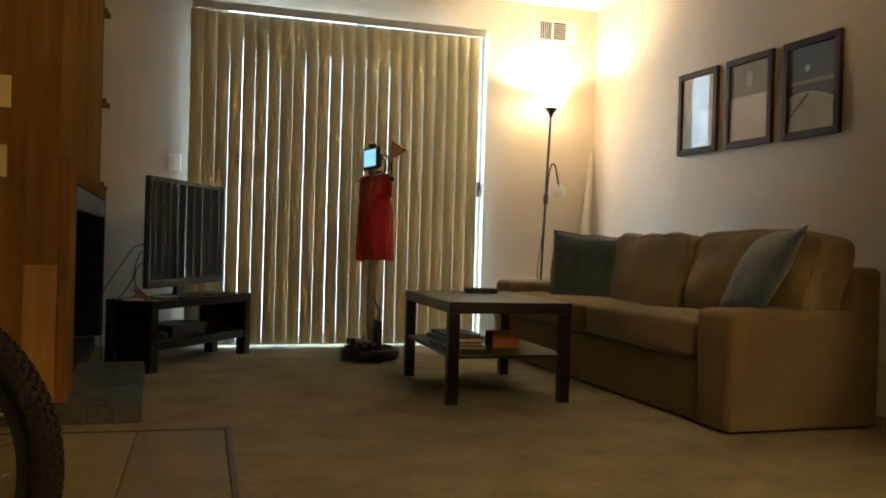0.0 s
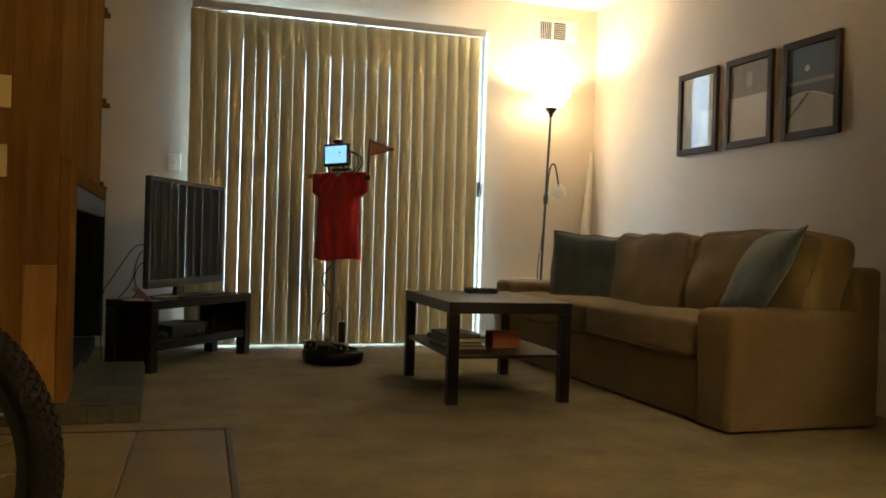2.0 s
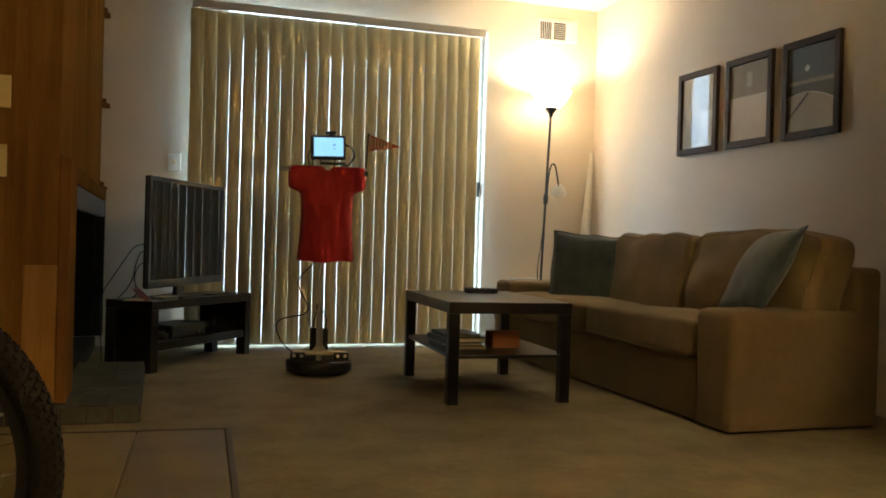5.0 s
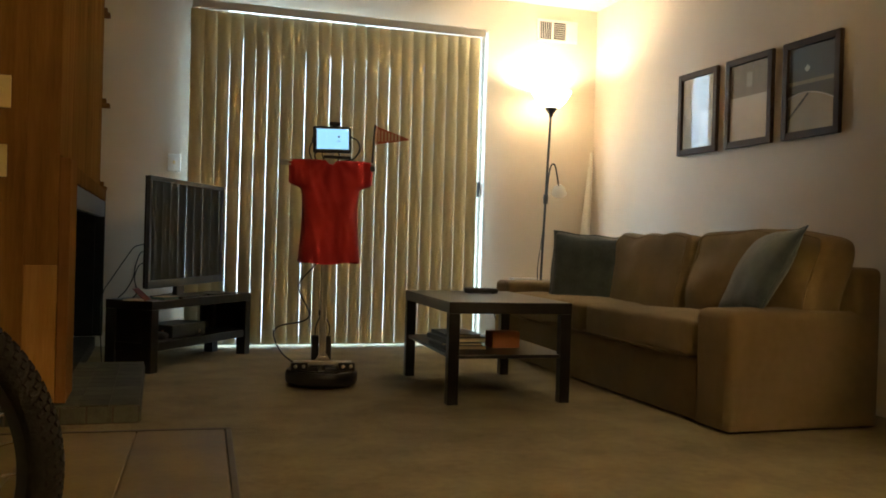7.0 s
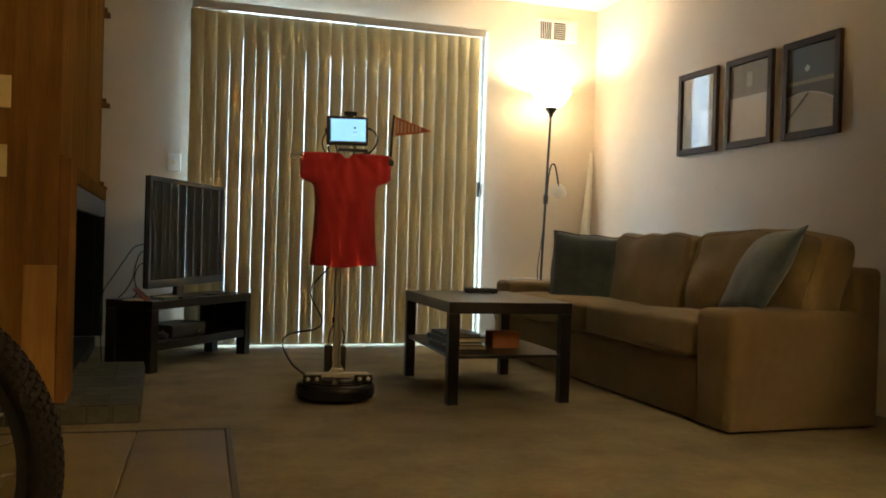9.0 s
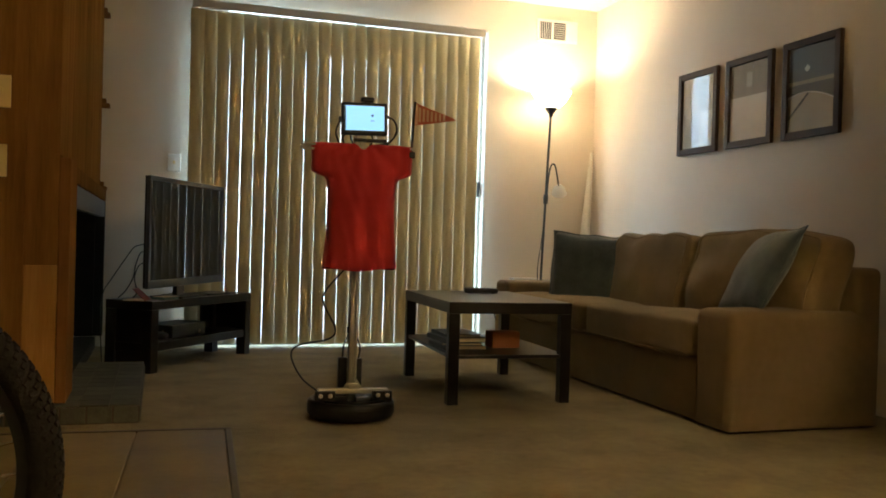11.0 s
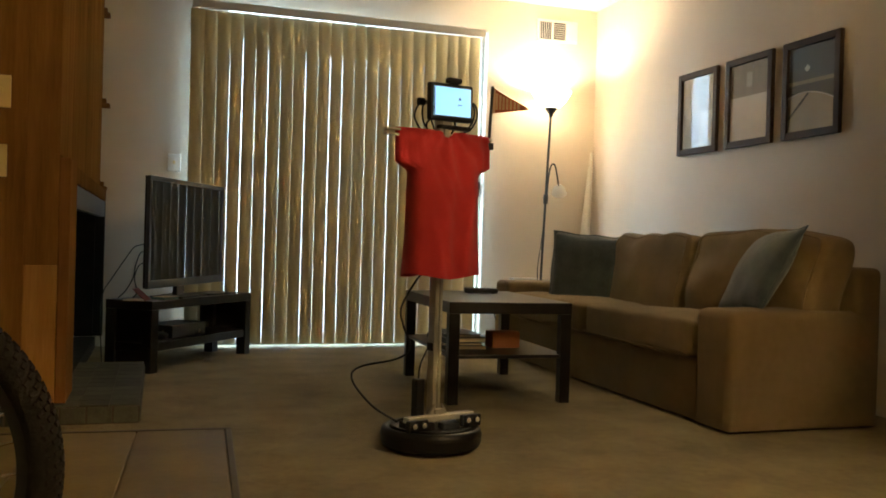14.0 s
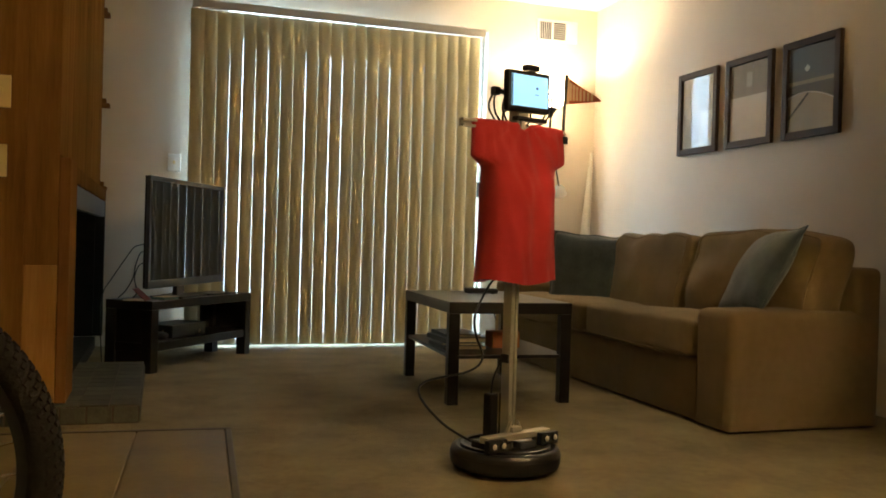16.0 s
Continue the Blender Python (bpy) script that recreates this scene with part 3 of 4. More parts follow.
# ---- low tables ----
def build_coffee_table():
    d = thing("coffee_table", pose(1.190, 3.578, 0, 0, 0, -2.8), "brown-black square-legged coffee table with a lower shelf", "table")
    w, l, h, t = 0.565, 0.87, 0.444, 0.05
    part("tabletop", box(0, w, 0, l, h - t, h, 0.003), BROWN_BLACK, d)
    for x in (0.0, w - 0.05):
        for y in (0.0, l - 0.05):
            part("leg", box(x + 0.001, x + 0.049, y + 0.001, y + 0.049, 0, h - t, 0.002), BROWN_BLACK, d)
    part("shelf", box(0.012, w - 0.012, 0.012, l - 0.012, 0.198, 0.214, 0.002), BROWN_BLACK, d)

    m = d.matrix_basis
    r = thing("set_top_box", m @ pose(0.345, 0.66, h, 0, 0, -12), "small black set-top box on the coffee table", "box")
    part("body", box(-0.085, 0.085, -0.04, 0.04, 0.003, 0.027, 0.006), BLACK, r)
    for x in (-0.06, 0.06):
        part("foot", box(x - 0.008, x + 0.008, -0.025, 0.025, 0, 0.005), RUBBER, r)
    b = thing("card_box", m @ pose(0.345, 0.30, 0.214, 0, 0, 4), "small orange-brown card box on the lower shelf", "box")
    part("carton", box(-0.068, 0.068, -0.05, 0.05, 0, 0.074, 0.004), ORANGE_CARD, b)
    part("flap", box(-0.066, 0.066, -0.048, 0.0, 0.0745, 0.077, 0.001), ORANGE_CARD, b)
    for i, (wd, th, mt) in enumerate(((0.20, 0.018, BLACK), (0.19, 0.012, BLACK), (0.20, 0.022, BLACK), (0.17, 0.016, BROWN_BLACK))):
        z = 0.214 + (0, 0.018, 0.030, 0.052)[i]
        bk = thing("book", m @ pose(0.13, 0.32 + 0.01 * i, z, 0, 0, (3, -4, 6, 1)[i]), "dark bound book in a stack on the shelf", "book", "stacked books")
        part("page_block", box(-wd / 2 + 0.004, wd / 2 - 0.003, -0.12, 0.12, 0.002, th - 0.002), PHOTO_GREY, bk)
        bm = box(-wd / 2, wd / 2, -0.125, 0.125, 0, 0.0018)
        box(-wd / 2, wd / 2, -0.125, 0.125, th - 0.0018, th, bm=bm)
        box(-wd / 2, -wd / 2 + 0.0025, -0.125, 0.125, 0.0018, th - 0.0018, bm=bm)
        part("cover", bm, mt, bk)


BENCH = pose(-0.025, 4.605, 0, 0, 0, 53.6)

def build_tv_bench():
    d = thing("tv_bench", BENCH, "brown-black low television bench with an open shelf", "tv bench")
    w, l, h, t = 0.94, 0.28, 0.362, 0.045
    part("top", box(0, w, 0, l, h - t, h, 0.003), BROWN_BLACK, d)
    for x in (0.0, w - 0.06):
        for y in (0.0, l - 0.06):
            part("leg", box(x + 0.001, x + 0.059, y + 0.001, y + 0.059, 0, h - t, 0.002), BROWN_BLACK, d)
    part("shelf", box(0.010, w - 0.010, 0.010, l - 0.010, 0.105, 0.150, 0.003), BROWN_BLACK, d)
    part("side_panel", box(0.012, 0.030, 0.060, l - 0.060, 0.002, h - t, 0.002), BROWN_BLACK, d)
    part("side_panel", box(w - 0.030, w - 0.012, 0.060, l - 0.012, 0.150, h - t, 0.002), BROWN_BLACK, d)
    part("back_panel", box(0.80, w - 0.032, l - 0.03, l - 0.02, 0.150, h - t), BROWN_BLACK, d)

    m = BENCH
    p = thing("media_player", m @ pose(0.40, 0.13, 0.150), "black media player on the bench's open shelf", "player")
    part("case", box(-0.17, 0.13, -0.09, 0.09, 0.004, 0.072, 0.004), BLACK, p)
    part("button", lathe([(0.010, 0), (0.010, 0.004)], 14, at=pose(0.07, -0.09, 0.024, 90)), STEEL, p)
    for x in (-0.12, 0.08):
        part("foot", box(x - 0.01, x + 0.01, -0.07, 0.07, 0, 0.005), RUBBER, p)
    k = thing("game_pad", m @ pose(0.20, 0.10, 0.150, 0, 0, 20), "grey game controller lying on the shelf", "controller")
    part("shell", cushion(0.15, 0.09, 0.035, 3.5, 0.3, 8, 0.003), BLACK, k, at=pose(0, 0, 0.018), smooth=True)
    part("stick", lathe([(0.006, 0.0), (0.006, 0.008), (0.010, 0.009), (0.010, 0.013)], 12), STEEL, k, at=pose(0.03, -0.01, 0.033))
    b = thing("booklet", m @ pose(0.045, 0.060, 0.362, 0, 0, 22), "dull red booklet propped half open on the bench top", "booklet")
    part("cover", box(-0.05, 0.05, 0, 0.085, 0, 0.004, 0.001, turn=Matrix.Rotation(radians(42), 4, "X")), DULL_RED, b)
    part("leaf", box(-0.048, 0.048, 0.002, 0.110, 0, 0.005), PAPER, b)
    c = thing("card_sleeve", m @ pose(0.185, 0.045, 0.362, 0, 0, -8), "pale teal card sleeve lying on the bench top", "sleeve")
    part("cover", box(-0.055, 0.055, -0.03, 0.06, 0, 0.012, 0.001), TEAL_CARD, c)
    part("insert", box(-0.050, 0.050, -0.027, 0.05, 0.0122, 0.0135), PHOTO_PALE, c)
    f = thing("flat_disc_case", m @ pose(0.66, 0.09, 0.362, 0, 0, -5), "thin dark disc case lying on the bench top", "case")
    part("cover", box(-0.09, 0.09, -0.06, 0.06, 0, 0.009, 0.002), BLACK, f)
    part("sleeve", box(-0.08, 0.08, -0.05, 0.05, 0.0092, 0.0105), SILVER, f)


def build_tv():
    ang = math.degrees(math.atan2(5.40 - 4.56, 0.355 + 0.052))
    w = math.hypot(5.40 - 4.56, 0.355 + 0.052)
    d = thing("television", pose(-0.052, 4.56, 0.362, 0, 0, ang), "switched-off flat television with a silver bezel on a stand", "television")
    z0, z1 = 0.064, 0.624
    part("back_shell", box(0.0, w, 0.0125, 0.022, z0 + 0.002, z1 - 0.001, 0.003), BLACK, d)
    part("back_bulge", box(0.12, w - 0.12, 0.0225, 0.060, z0 + 0.05, z1 - 0.12, 0.012), BLACK, d)
    bm = box(0, w, -0.008, 0.012, z0, z0 + 0.040, 0.003)
    box(0, w, -0.008, 0.012, z1 - 0.022, z1, 0.003, bm)
    box(0, 0.022, -0.0078, 0.012, z0 + 0.040, z1 - 0.022, 0.003, bm)
    box(w - 0.022, w, -0.0078, 0.012, z0 + 0.040, z1 - 0.022, 0.003, bm)
    part("bezel", bm, SILVER, d, "silver-grey bezel")
    part("screen", box(0.0225, w - 0.0225, -0.003, 0.010, z0 + 0.0405, z1 - 0.0225), SCREEN, d, "glossy black screen")
    part("neck", box(w * 0.42, w * 0.52, 0.023, 0.05, 0.010, z0 + 0.052, 0.004), BLACK, d)
    part("stand_foot", box(w * 0.30, w * 0.64, -0.06, 0.12, 0.0, 0.012, 0.005), BLACK, d)
    for pts in (((-0.050, 4.70, 0.645), (-0.090, 4.69, 0.640), (-0.120, 4.68, 0.625), (-0.157, 4.68, 0.570), (-0.213, 4.69, 0.479), (-0.262, 4.70, 0.385), (-0.275, 4.86, 0.20), (-0.27, 4.95, 0.005)),
                ((-0.055, 4.72, 0.610), (-0.087, 4.72, 0.599), (-0.109, 4.72, 0.536), (-0.121, 4.74, 0.470), (-0.155, 4.76, 0.405), (-0.19, 4.80, 0.367)),
                ((-0.060, 4.72, 0.55), (-0.093, 4.72, 0.536), (-0.113, 4.72, 0.473), (-0.100, 4.74, 0.400), (-0.12, 4.78, 0.367))):
        solid("cable", tube(pts, 0.0030, 6), BLACK, "black cable hanging behind the television", "cable", "television cables", smooth=True)


# ---- lamp, corner and wall fittings ----
def build_floor_lamp():
    x, y = LAMP
    d = thing("floor_lamp", pose(x, y, 0), "black uplighter floor lamp, lit, with an unlit reading arm", "lamp")
    part("base", lathe([(0.0005, 0), (0.12, 0), (0.135, 0.008), (0.125, 0.018), (0.03, 0.026), (0.014, 0.034)], 36), BLACK, d, smooth=True)
    part("pole", tube([(-0.053, 0, 0.02), (-0.021, 0, 1.02), (0.0, 0, 1.60)], 0.0085, 12, steps=4), BLACK, d, smooth=True)
    part("socket_cone", lathe([(0.009, 1.575), (0.018, 1.60), (0.047, 1.642), (0.052, 1.648), (0.044, 1.646), (0.014, 1.606)], 28, close=False), BLACK, d, "black cone under the shade", smooth=True)
    part("shade", lathe([(0.036, 1.634), (0.060, 1.650), (0.10, 1.690), (0.135, 1.748), (0.137, 1.748), (0.102, 1.688), (0.062, 1.647)], 36, close=False), LIT_SHADE, d, "white opal plastic bowl shade, glowing", smooth=True)
    part("bulb", lathe([(0.010, 1.637), (0.013, 1.645), (0.014, 1.655), (0.008, 1.664)], 16), BULB, d, "glowing bulb", smooth=True)
    part("joint", lathe([(0.0005, 0.99), (0.014, 0.99), (0.016, 1.0), (0.016, 1.045), (0.014, 1.055), (0.0005, 1.055)], 14, at=Matrix.Translation((-0.021, 0, -0.01))), BLACK, d, smooth=True)
    arm = part("reading_arm", tube([(-0.019, -0.012, 1.02), (-0.014, -0.016, 1.13), (-0.002, -0.02, 1.225), (0.016, -0.02, 1.255), (0.036, -0.02, 1.238), (0.052, -0.025, 1.16), (0.060, -0.03, 1.108)], 0.006, 8), BLACK, d, smooth=True)
    head = Matrix.Translation((0.063, -0.035, 1.085)) @ Matrix.Rotation(radians(38), 4, "X") @ Matrix.Rotation(radians(-14), 4, "Y")
    part("reading_shade", lathe([(0.012, 0.030), (0.022, 0.026), (0.040, 0.005), (0.054, -0.036), (0.051, -0.036), (0.036, 0.0), (0.018, 0.02)], 26, at=head, close=False), SHADE, arm, "unlit white glass shade", smooth=True)
    part("reading_bulb", lathe([(0.010, 0.016), (0.012, 0.0), (0.020, -0.014), (0.016, -0.030), (0.004, -0.036)], 14, at=head), SILVER, arm, smooth=True)
    part("cord", tube([(-0.02, 0.006, 0.95), (-0.035, 0.01, 0.75), (-0.060, 0.01, 0.55), (-0.055, 0.02, 0.40), (-0.06, 0.03, 0.02)], 0.003, 6), BLACK, d, smooth=True)


def build_corner():
    roll = bmesh.new()
    tube([(2.835, 5.64, 0.006), (2.905, 5.715, 0.78), (2.963, 5.762, 1.375)], (0.056, 0.010), 18, roll, 8)
    solid("paper_roll", roll, PAPER, "tall cream paper roll tapering upward, leaning in the corner", "roll", smooth=True)
    v = thing("ceiling_vent", pose(2.515, YB - 0.001, 2.147), "white wall vent grille with dark slots near the ceiling", "vent")
    bm = box(0, 0.315, -0.010, 0, 0, 0.018, 0.003)
    box(0, 0.315, -0.010, 0, 0.142, 0.160, 0.003, bm)
    box(0, 0.02, -0.0098, 0, 0.018, 0.142, 0.003, bm)
    box(0.225, 0.315, -0.0098, 0, 0.018, 0.142, 0.003, bm)
    part("frame", bm, WHITE, v)
    # flat near-black sheet paints the shade of the duct behind the blades
    part("backing", box(0.02, 0.225, -0.002, 0, 0.018, 0.142), SOOT_AND_SHADE, v)
    part("mullion", box(0.112, 0.126, -0.009, -0.002, 0.018, 0.142), WHITE, v)
    for i in range(6):
        x = 0.026 + i * 0.0145
        part("blade", box(x, x + 0.003, -0.006, -0.002, 0.018, 0.142), WHITE, v)
    for i in range(8):
        z = 0.022 + i * 0.015
        part("blade", box(0.127, 0.224, -0.006, -0.002, z, z + 0.003), WHITE, v)
    s = thing("wall_thermostat", pose(0.039, YB - 0.001, 1.093), "small white switch box on the wall beside the blind", "switch")
    part("plate", box(0, 0.078, -0.012, 0, 0, 0.108, 0.004), WHITE, s)
    part("knob", box(0.030, 0.046, -0.022, -0.012, 0.045, 0.066, 0.003), CREAM, s)
    o = thing("wall_outlet", pose(2.185, YB - 0.001, 0.20), "white wall outlet with a plugged-in cord", "outlet")
    part("plate", box(0, 0.07, -0.008, 0, 0, 0.11, 0.003), WHITE, o)
    part("plug", box(0.02, 0.05, -0.035, -0.008, 0.06, 0.09, 0.004), BLACK, o)
    part("cord", tube([(0.035, -0.03, 0.07), (0.06, -0.05, -0.02), (0.075, -0.06, -0.12), (0.09, -0.06, -0.196)], 0.004, 6), BLACK, o, smooth=True)
    w = thing("low_heater", pose(2.36, YB - 0.001, 0), "low white wall heater behind the lamp", "heater")
    part("case", box(0, 0.20, -0.09, -0.002, 0.04, 0.465, 0.006), WHITE, w)
    for x in (0.02, 0.16):
        part("foot", box(x, x + 0.02, -0.08, -0.01, 0, 0.042), WHITE, w)


# ---- bicycle wheel in the hall ----
def build_wheel():
    R, T = 0.313, 0.027
    c = Vector((-0.444, 1.45, 0.0))
    d = thing("bicycle_wheel", Matrix.Translation((c.x, c.y, R + 0.011)) @ Matrix.Rotation(radians(9), 4, "Z"), "knobbly black bicycle tyre on a spoked wheel", "wheel")
    bm, n, k = bmesh.new(), 96, 12
    rings = []
    for i in range(n):
        a = 2 * math.pi * i / n
        ring = []
        for j in range(k):
            b = 2 * math.pi * j / k
            r = R - T + T * math.cos(b)
            ring.append(bm.verts.new((r * math.cos(a), T * math.sin(b), r * math.sin(a))))
        rings.append(ring)
    for i in range(n):
        for j in range(k):
            bm.faces.new((rings[i][j], rings[(i + 1) % n][j], rings[(i + 1) % n][(j + 1) % k], rings[i][(j + 1) % k]))
    tyre = part("tyre", bm, RUBBER, d, smooth=True)
    joined = bmesh.new()
    for i in range(104):
        a = 2 * math.pi * i / 104
        for j, b in enumerate((-72, -48, -24, 0, 24, 48, 72)):
            off = (0.5 * (j % 2) + 0.12 * abs(j - 3)) * 2 * math.pi / 104
            m = Matrix.Rotation(-(a + off), 4, "Y") @ Matrix.Translation((R - T, 0, 0)) @ Matrix.Rotation(radians(b), 4, "Z") @ Matrix.Translation((T, 0, 0)) @ Matrix.Rotation(radians(90), 4, "Y")
            box(-0.0042, 0.0042, -0.0052, 0.0052, -0.002, 0.0026, bm=joined, turn=m @ Matrix.Rotation(radians(18 if j < 3 else -18), 4, "Z"))
    part("tread", joined, RUBBER, tyre)
    rim = bmesh.new()
    for r0, r1, t0 in ((R - 2 * T - 0.012, R - 2 * T + 0.004, 0.012),):
        rr = []
        for i in range(n):
            a = 2 * math.pi * i / n
            rr.append([rim.verts.new((r * math.cos(a), y, r * math.sin(a))) for r, y in ((r0, -t0 * 0.7), (r1, -t0), (r1, t0), (r0, t0 * 0.7))])
        for i in range(n):
            for j in range(4):
                rim.faces.new((rr[i][j], rr[(i + 1) % n][j], rr[(i + 1) % n][(j + 1) % 4], rr[i][(j + 1) % 4]))
    part("rim", rim, BLACK, d)
    part("hub", lathe([(0.006, -0.06), (0.022, -0.045), (0.022, -0.038), (0.014, -0.03), (0.014, 0.03), (0.022, 0.038), (0.022, 0.045), (0.006, 0.06)], 18, at=Matrix.Rotation(radians(90), 4, "X")), STEEL, d, smooth=True)
    for i in range(32):
        a = 2 * math.pi * i / 32
        s = 1 if i % 2 else -1
        b = a + s * 0.5 * (1 if i % 4 < 2 else -1)
        part("spoke", tube([(0.02 * math.cos(b), s * 0.04, 0.02 * math.sin(b)), ((R - 2 * T - 0.01) * math.cos(a), s * 0.004, (R - 2 * T - 0.01) * math.sin(a))], 0.0008, 5), STEEL, d)
        q0, q1 = R - 2 * T - 0.032, R - 2 * T - 0.012
        part("nipple", tube([(q0 * math.cos(a), s * 0.005, q0 * math.sin(a)), (q1 * math.cos(a), s * 0.004, q1 * math.sin(a))], 0.0026, 6), STEEL, d)


# ---- the robot ----
def build_robot():
    """Front is -y. A round drive base with a mast that carries a shirt, a screen and a pennant."""
    d = thing("telepresence_robot", pose(1.18, 5.0, 0), "wheeled robot in a red T-shirt with a screen head and pennant", "robot")
    base = part("drive_base", lathe([(0.0005, 0.012), (0.150, 0.012), (0.164, 0.018), (0.170, 0.030), (0.171, 0.060), (0.166, 0.074), (0.158, 0.079), (0.150, 0.079), (0.146, 0.072), (0.0005, 0.070)], 64), BLACK, d, "round black drive base with a bumper", smooth=True)
    part("bumper_groove", lathe([(0.1715, 0.052), (0.1722, 0.053), (0.1722, 0.056), (0.1715, 0.057)], 64, close=False), BLACK, base, smooth=True)
    for x in (-0.12, 0.12):
        part("wheel", lathe([(0.0005, -0.012), (0.028, -0.012), (0.033, -0.008), (0.033, 0.008), (0.028, 0.012), (0.0005, 0.012)], 24, at=Matrix.Translation((x, 0.0, 0.033)) @ Matrix.Rotation(radians(90), 4, "Y")), RUBBER, base, smooth=True)
    part("deck_ring", lathe([(0.128, 0.071), (0.140, 0.071), (0.140, 0.084), (0.128, 0.084)], 48, close=False), BLACK, base)
    part("circuit_tray", box(0.01, 0.10, -0.06, 0.02, 0.0705, 0.092, 0.004), SILVER, base, "grey circuit tray")
    part("circuit_tray", box(-0.10, -0.02, -0.05, 0.05, 0.0705, 0.096, 0.004), BLACK, base)
    bar = part("cross_bar", box(-0.135, 0.135, -0.062, -0.027, 0.104, 0.124, 0.003), ALU_WHITE, d, "pale metal cross bar")
    part("post", box(-0.10, -0.075, -0.062, -0.036, 0.070, 0.104, 0.002), ALU_WHITE, bar)
    part("post", box(0.075, 0.10, -0.062, -0.036, 0.070, 0.104, 0.002), ALU_WHITE, bar)
    for s in (-1, 1):
        blk = part("sonar", box(s * 0.110 - 0.038, s * 0.110 + 0.038, -0.084, -0.0625, 0.080, 0.119, 0.003), BLACK, d, "black range-sensor block with two round eyes")
        for k in (-0.0185, 0.0185):
            at = Matrix.Translation((s * 0.110 + k, -0.084, 0.102)) @ Matrix.Rotation(radians(90), 4, "X")
            part("eye", lathe([(0.0125, 0.0), (0.0125, 0.007), (0.0105, 0.008), (0.0095, 0.005), (0.0005, 0.005)], 20, at=at, close=False), BLACK, blk, "black sensor rim", smooth=True)
            part("lens", lathe([(0.0088, 0.0052), (0.0075, 0.0075), (0.0045, 0.009), (0.0005, 0.0095)], 16, at=at, close=False), LENS, blk, "pale metal mesh dome", smooth=True)
    mast = part("mast", box(-0.0065, 0.0065, -0.018, 0.008, 0.070, 1.13, 0.001), ALU, d, "slotted aluminium mast")
    for x0, x1 in ((-0.0155, -0.005), (0.005, 0.0155)):
        part("rail", box(x0, x1, -0.024, 0.012, 0.070, 1.12, 0.0015), ALU, mast)
    part("foot_bracket", box(-0.020, 0.020, -0.050, -0.0262, 0.1245, 0.142, 0.003), ALU_WHITE, mast)
    for s in (-1, 1):
        g = bmesh.new()
        for y in (-0.040, -0.030):
            g.faces.new([g.verts.new((s * x, y, z)) for x, z in ((0.0145, 0.1248), (0.036, 0.1248), (0.0145, 0.158))])
        g.verts.ensure_lookup_table()
        for i in range(3):
            g.faces.new((g.verts[i], g.verts[(i + 1) % 3], g.verts[(i + 1) % 3 + 3], g.verts[i + 3]))
        part("gusset", g, ALU_WHITE, mast)
    for x0, x1, zt in ((-0.050, -0.016, 0.235), (0.016, 0.044, 0.232)):
        b = part("power_pack", box(x0, x1, 0.020, 0.055, 0.070, zt, 0.005), BLACK, d, "upright black power pack")
        part("lead", tube([((x0 + x1) / 2, 0.037, zt - 0.004), ((x0 + x1) / 2 + 0.004, 0.032, zt + 0.05), (0.0, 0.020, zt + 0.14), (-0.004, 0.018, zt + 0.30)], 0.0032, 6), BLACK, b, smooth=True)
    part("tie", box(-0.022, -0.0145, -0.020, 0.010, 0.335, 0.362, 0.002), BLACK, mast)
    beam = part("arm_beam", box(-0.222, 0.222, 0.000, 0.008, 1.050, 1.074, 0.002), ALU_WHITE, d, "pale metal arm bar")
    part("rail", box(-0.222, 0.222, -0.012, -0.0005, 1.066, 1.075, 0.002), ALU_WHITE, beam)
    part("rail", box(-0.222, 0.222, -0.012, -0.0005, 1.049, 1.058, 0.002), ALU_WHITE, beam)

    # shirt: a front and a back sheet, hung over the arm bar
    bm = bmesh.new()
    stops = ((0.590, 0.148), (0.62, 0.145), (0.72, 0.136), (0.84, 0.132), (0.90, 0.134), (0.935, 0.139), (0.950, 0.152), (0.960, 0.193), (0.972, 0.198), (0.985, 0.199), (1.04, 0.200), (1.078, 0.201))
    zs = [0.590 + (1.080 - 0.590) * i / 40 for i in range(41)]
    cols = 36
    def half(z):
        for (za, wa), (zb, wb) in zip(stops, stops[1:]):
            if z <= zb:
                return wa + (wb - wa) * (z - za) / (zb - za)
        return stops[-1][1]
    def spot(z, u, s):
        w = half(z)
        x = u * w
        hang = (1.08 - z) / 0.49
        deep = (0.020 + 0.058 * min(1, hang * 2.4)) * (1 - abs(u) ** 4) ** 0.5 * (1 if abs(x) < 0.15 else 0.72)
        y = s * deep
        soft = 1 - abs(u) ** 4
        spread = math.atan2(x, 1.125 - z)
        fold = noise.noise(Vector((x * 17, s * 3 + 1.3, z * 2.0))) * 0.021 * min(1, 0.3 + hang * 1.4) * soft
        fold += math.sin(spread * 13 + s) * 0.0060 * math.exp(-(1.08 - z) / 0.11) * soft
        fold += noise.noise(Vector((x * 34 + z * 9, s * 5, z * 7))) * 0.0055 * soft
        y += fold
        zz = z
        if z > 1.06:
            zz -= 0.026 * max(0, 1 - abs(x) / 0.030) * (1 if s < 0 else 0.4) * (z - 1.06) / 0.02
        if z < 0.60:
            zz += 0.006 * math.sin(x * 24 + s) - 0.004 * math.cos(x * 11)
        zz -= 0.012 * max(0, abs(u) - 0.75) * (1 if z > 0.96 else 0)
        return Vector((x + 0.018, y - 0.004, zz))
    ring = []
    for z in zs:
        line = [bm.verts.new(spot(z, -1 + 2 * c / cols, -1)) for c in range(cols + 1)]
        line += [bm.verts.new(spot(z, 1 - 2 * c / cols, 1)) for c in range(1, cols)]
        ring.append(line)
    n = len(ring[0])
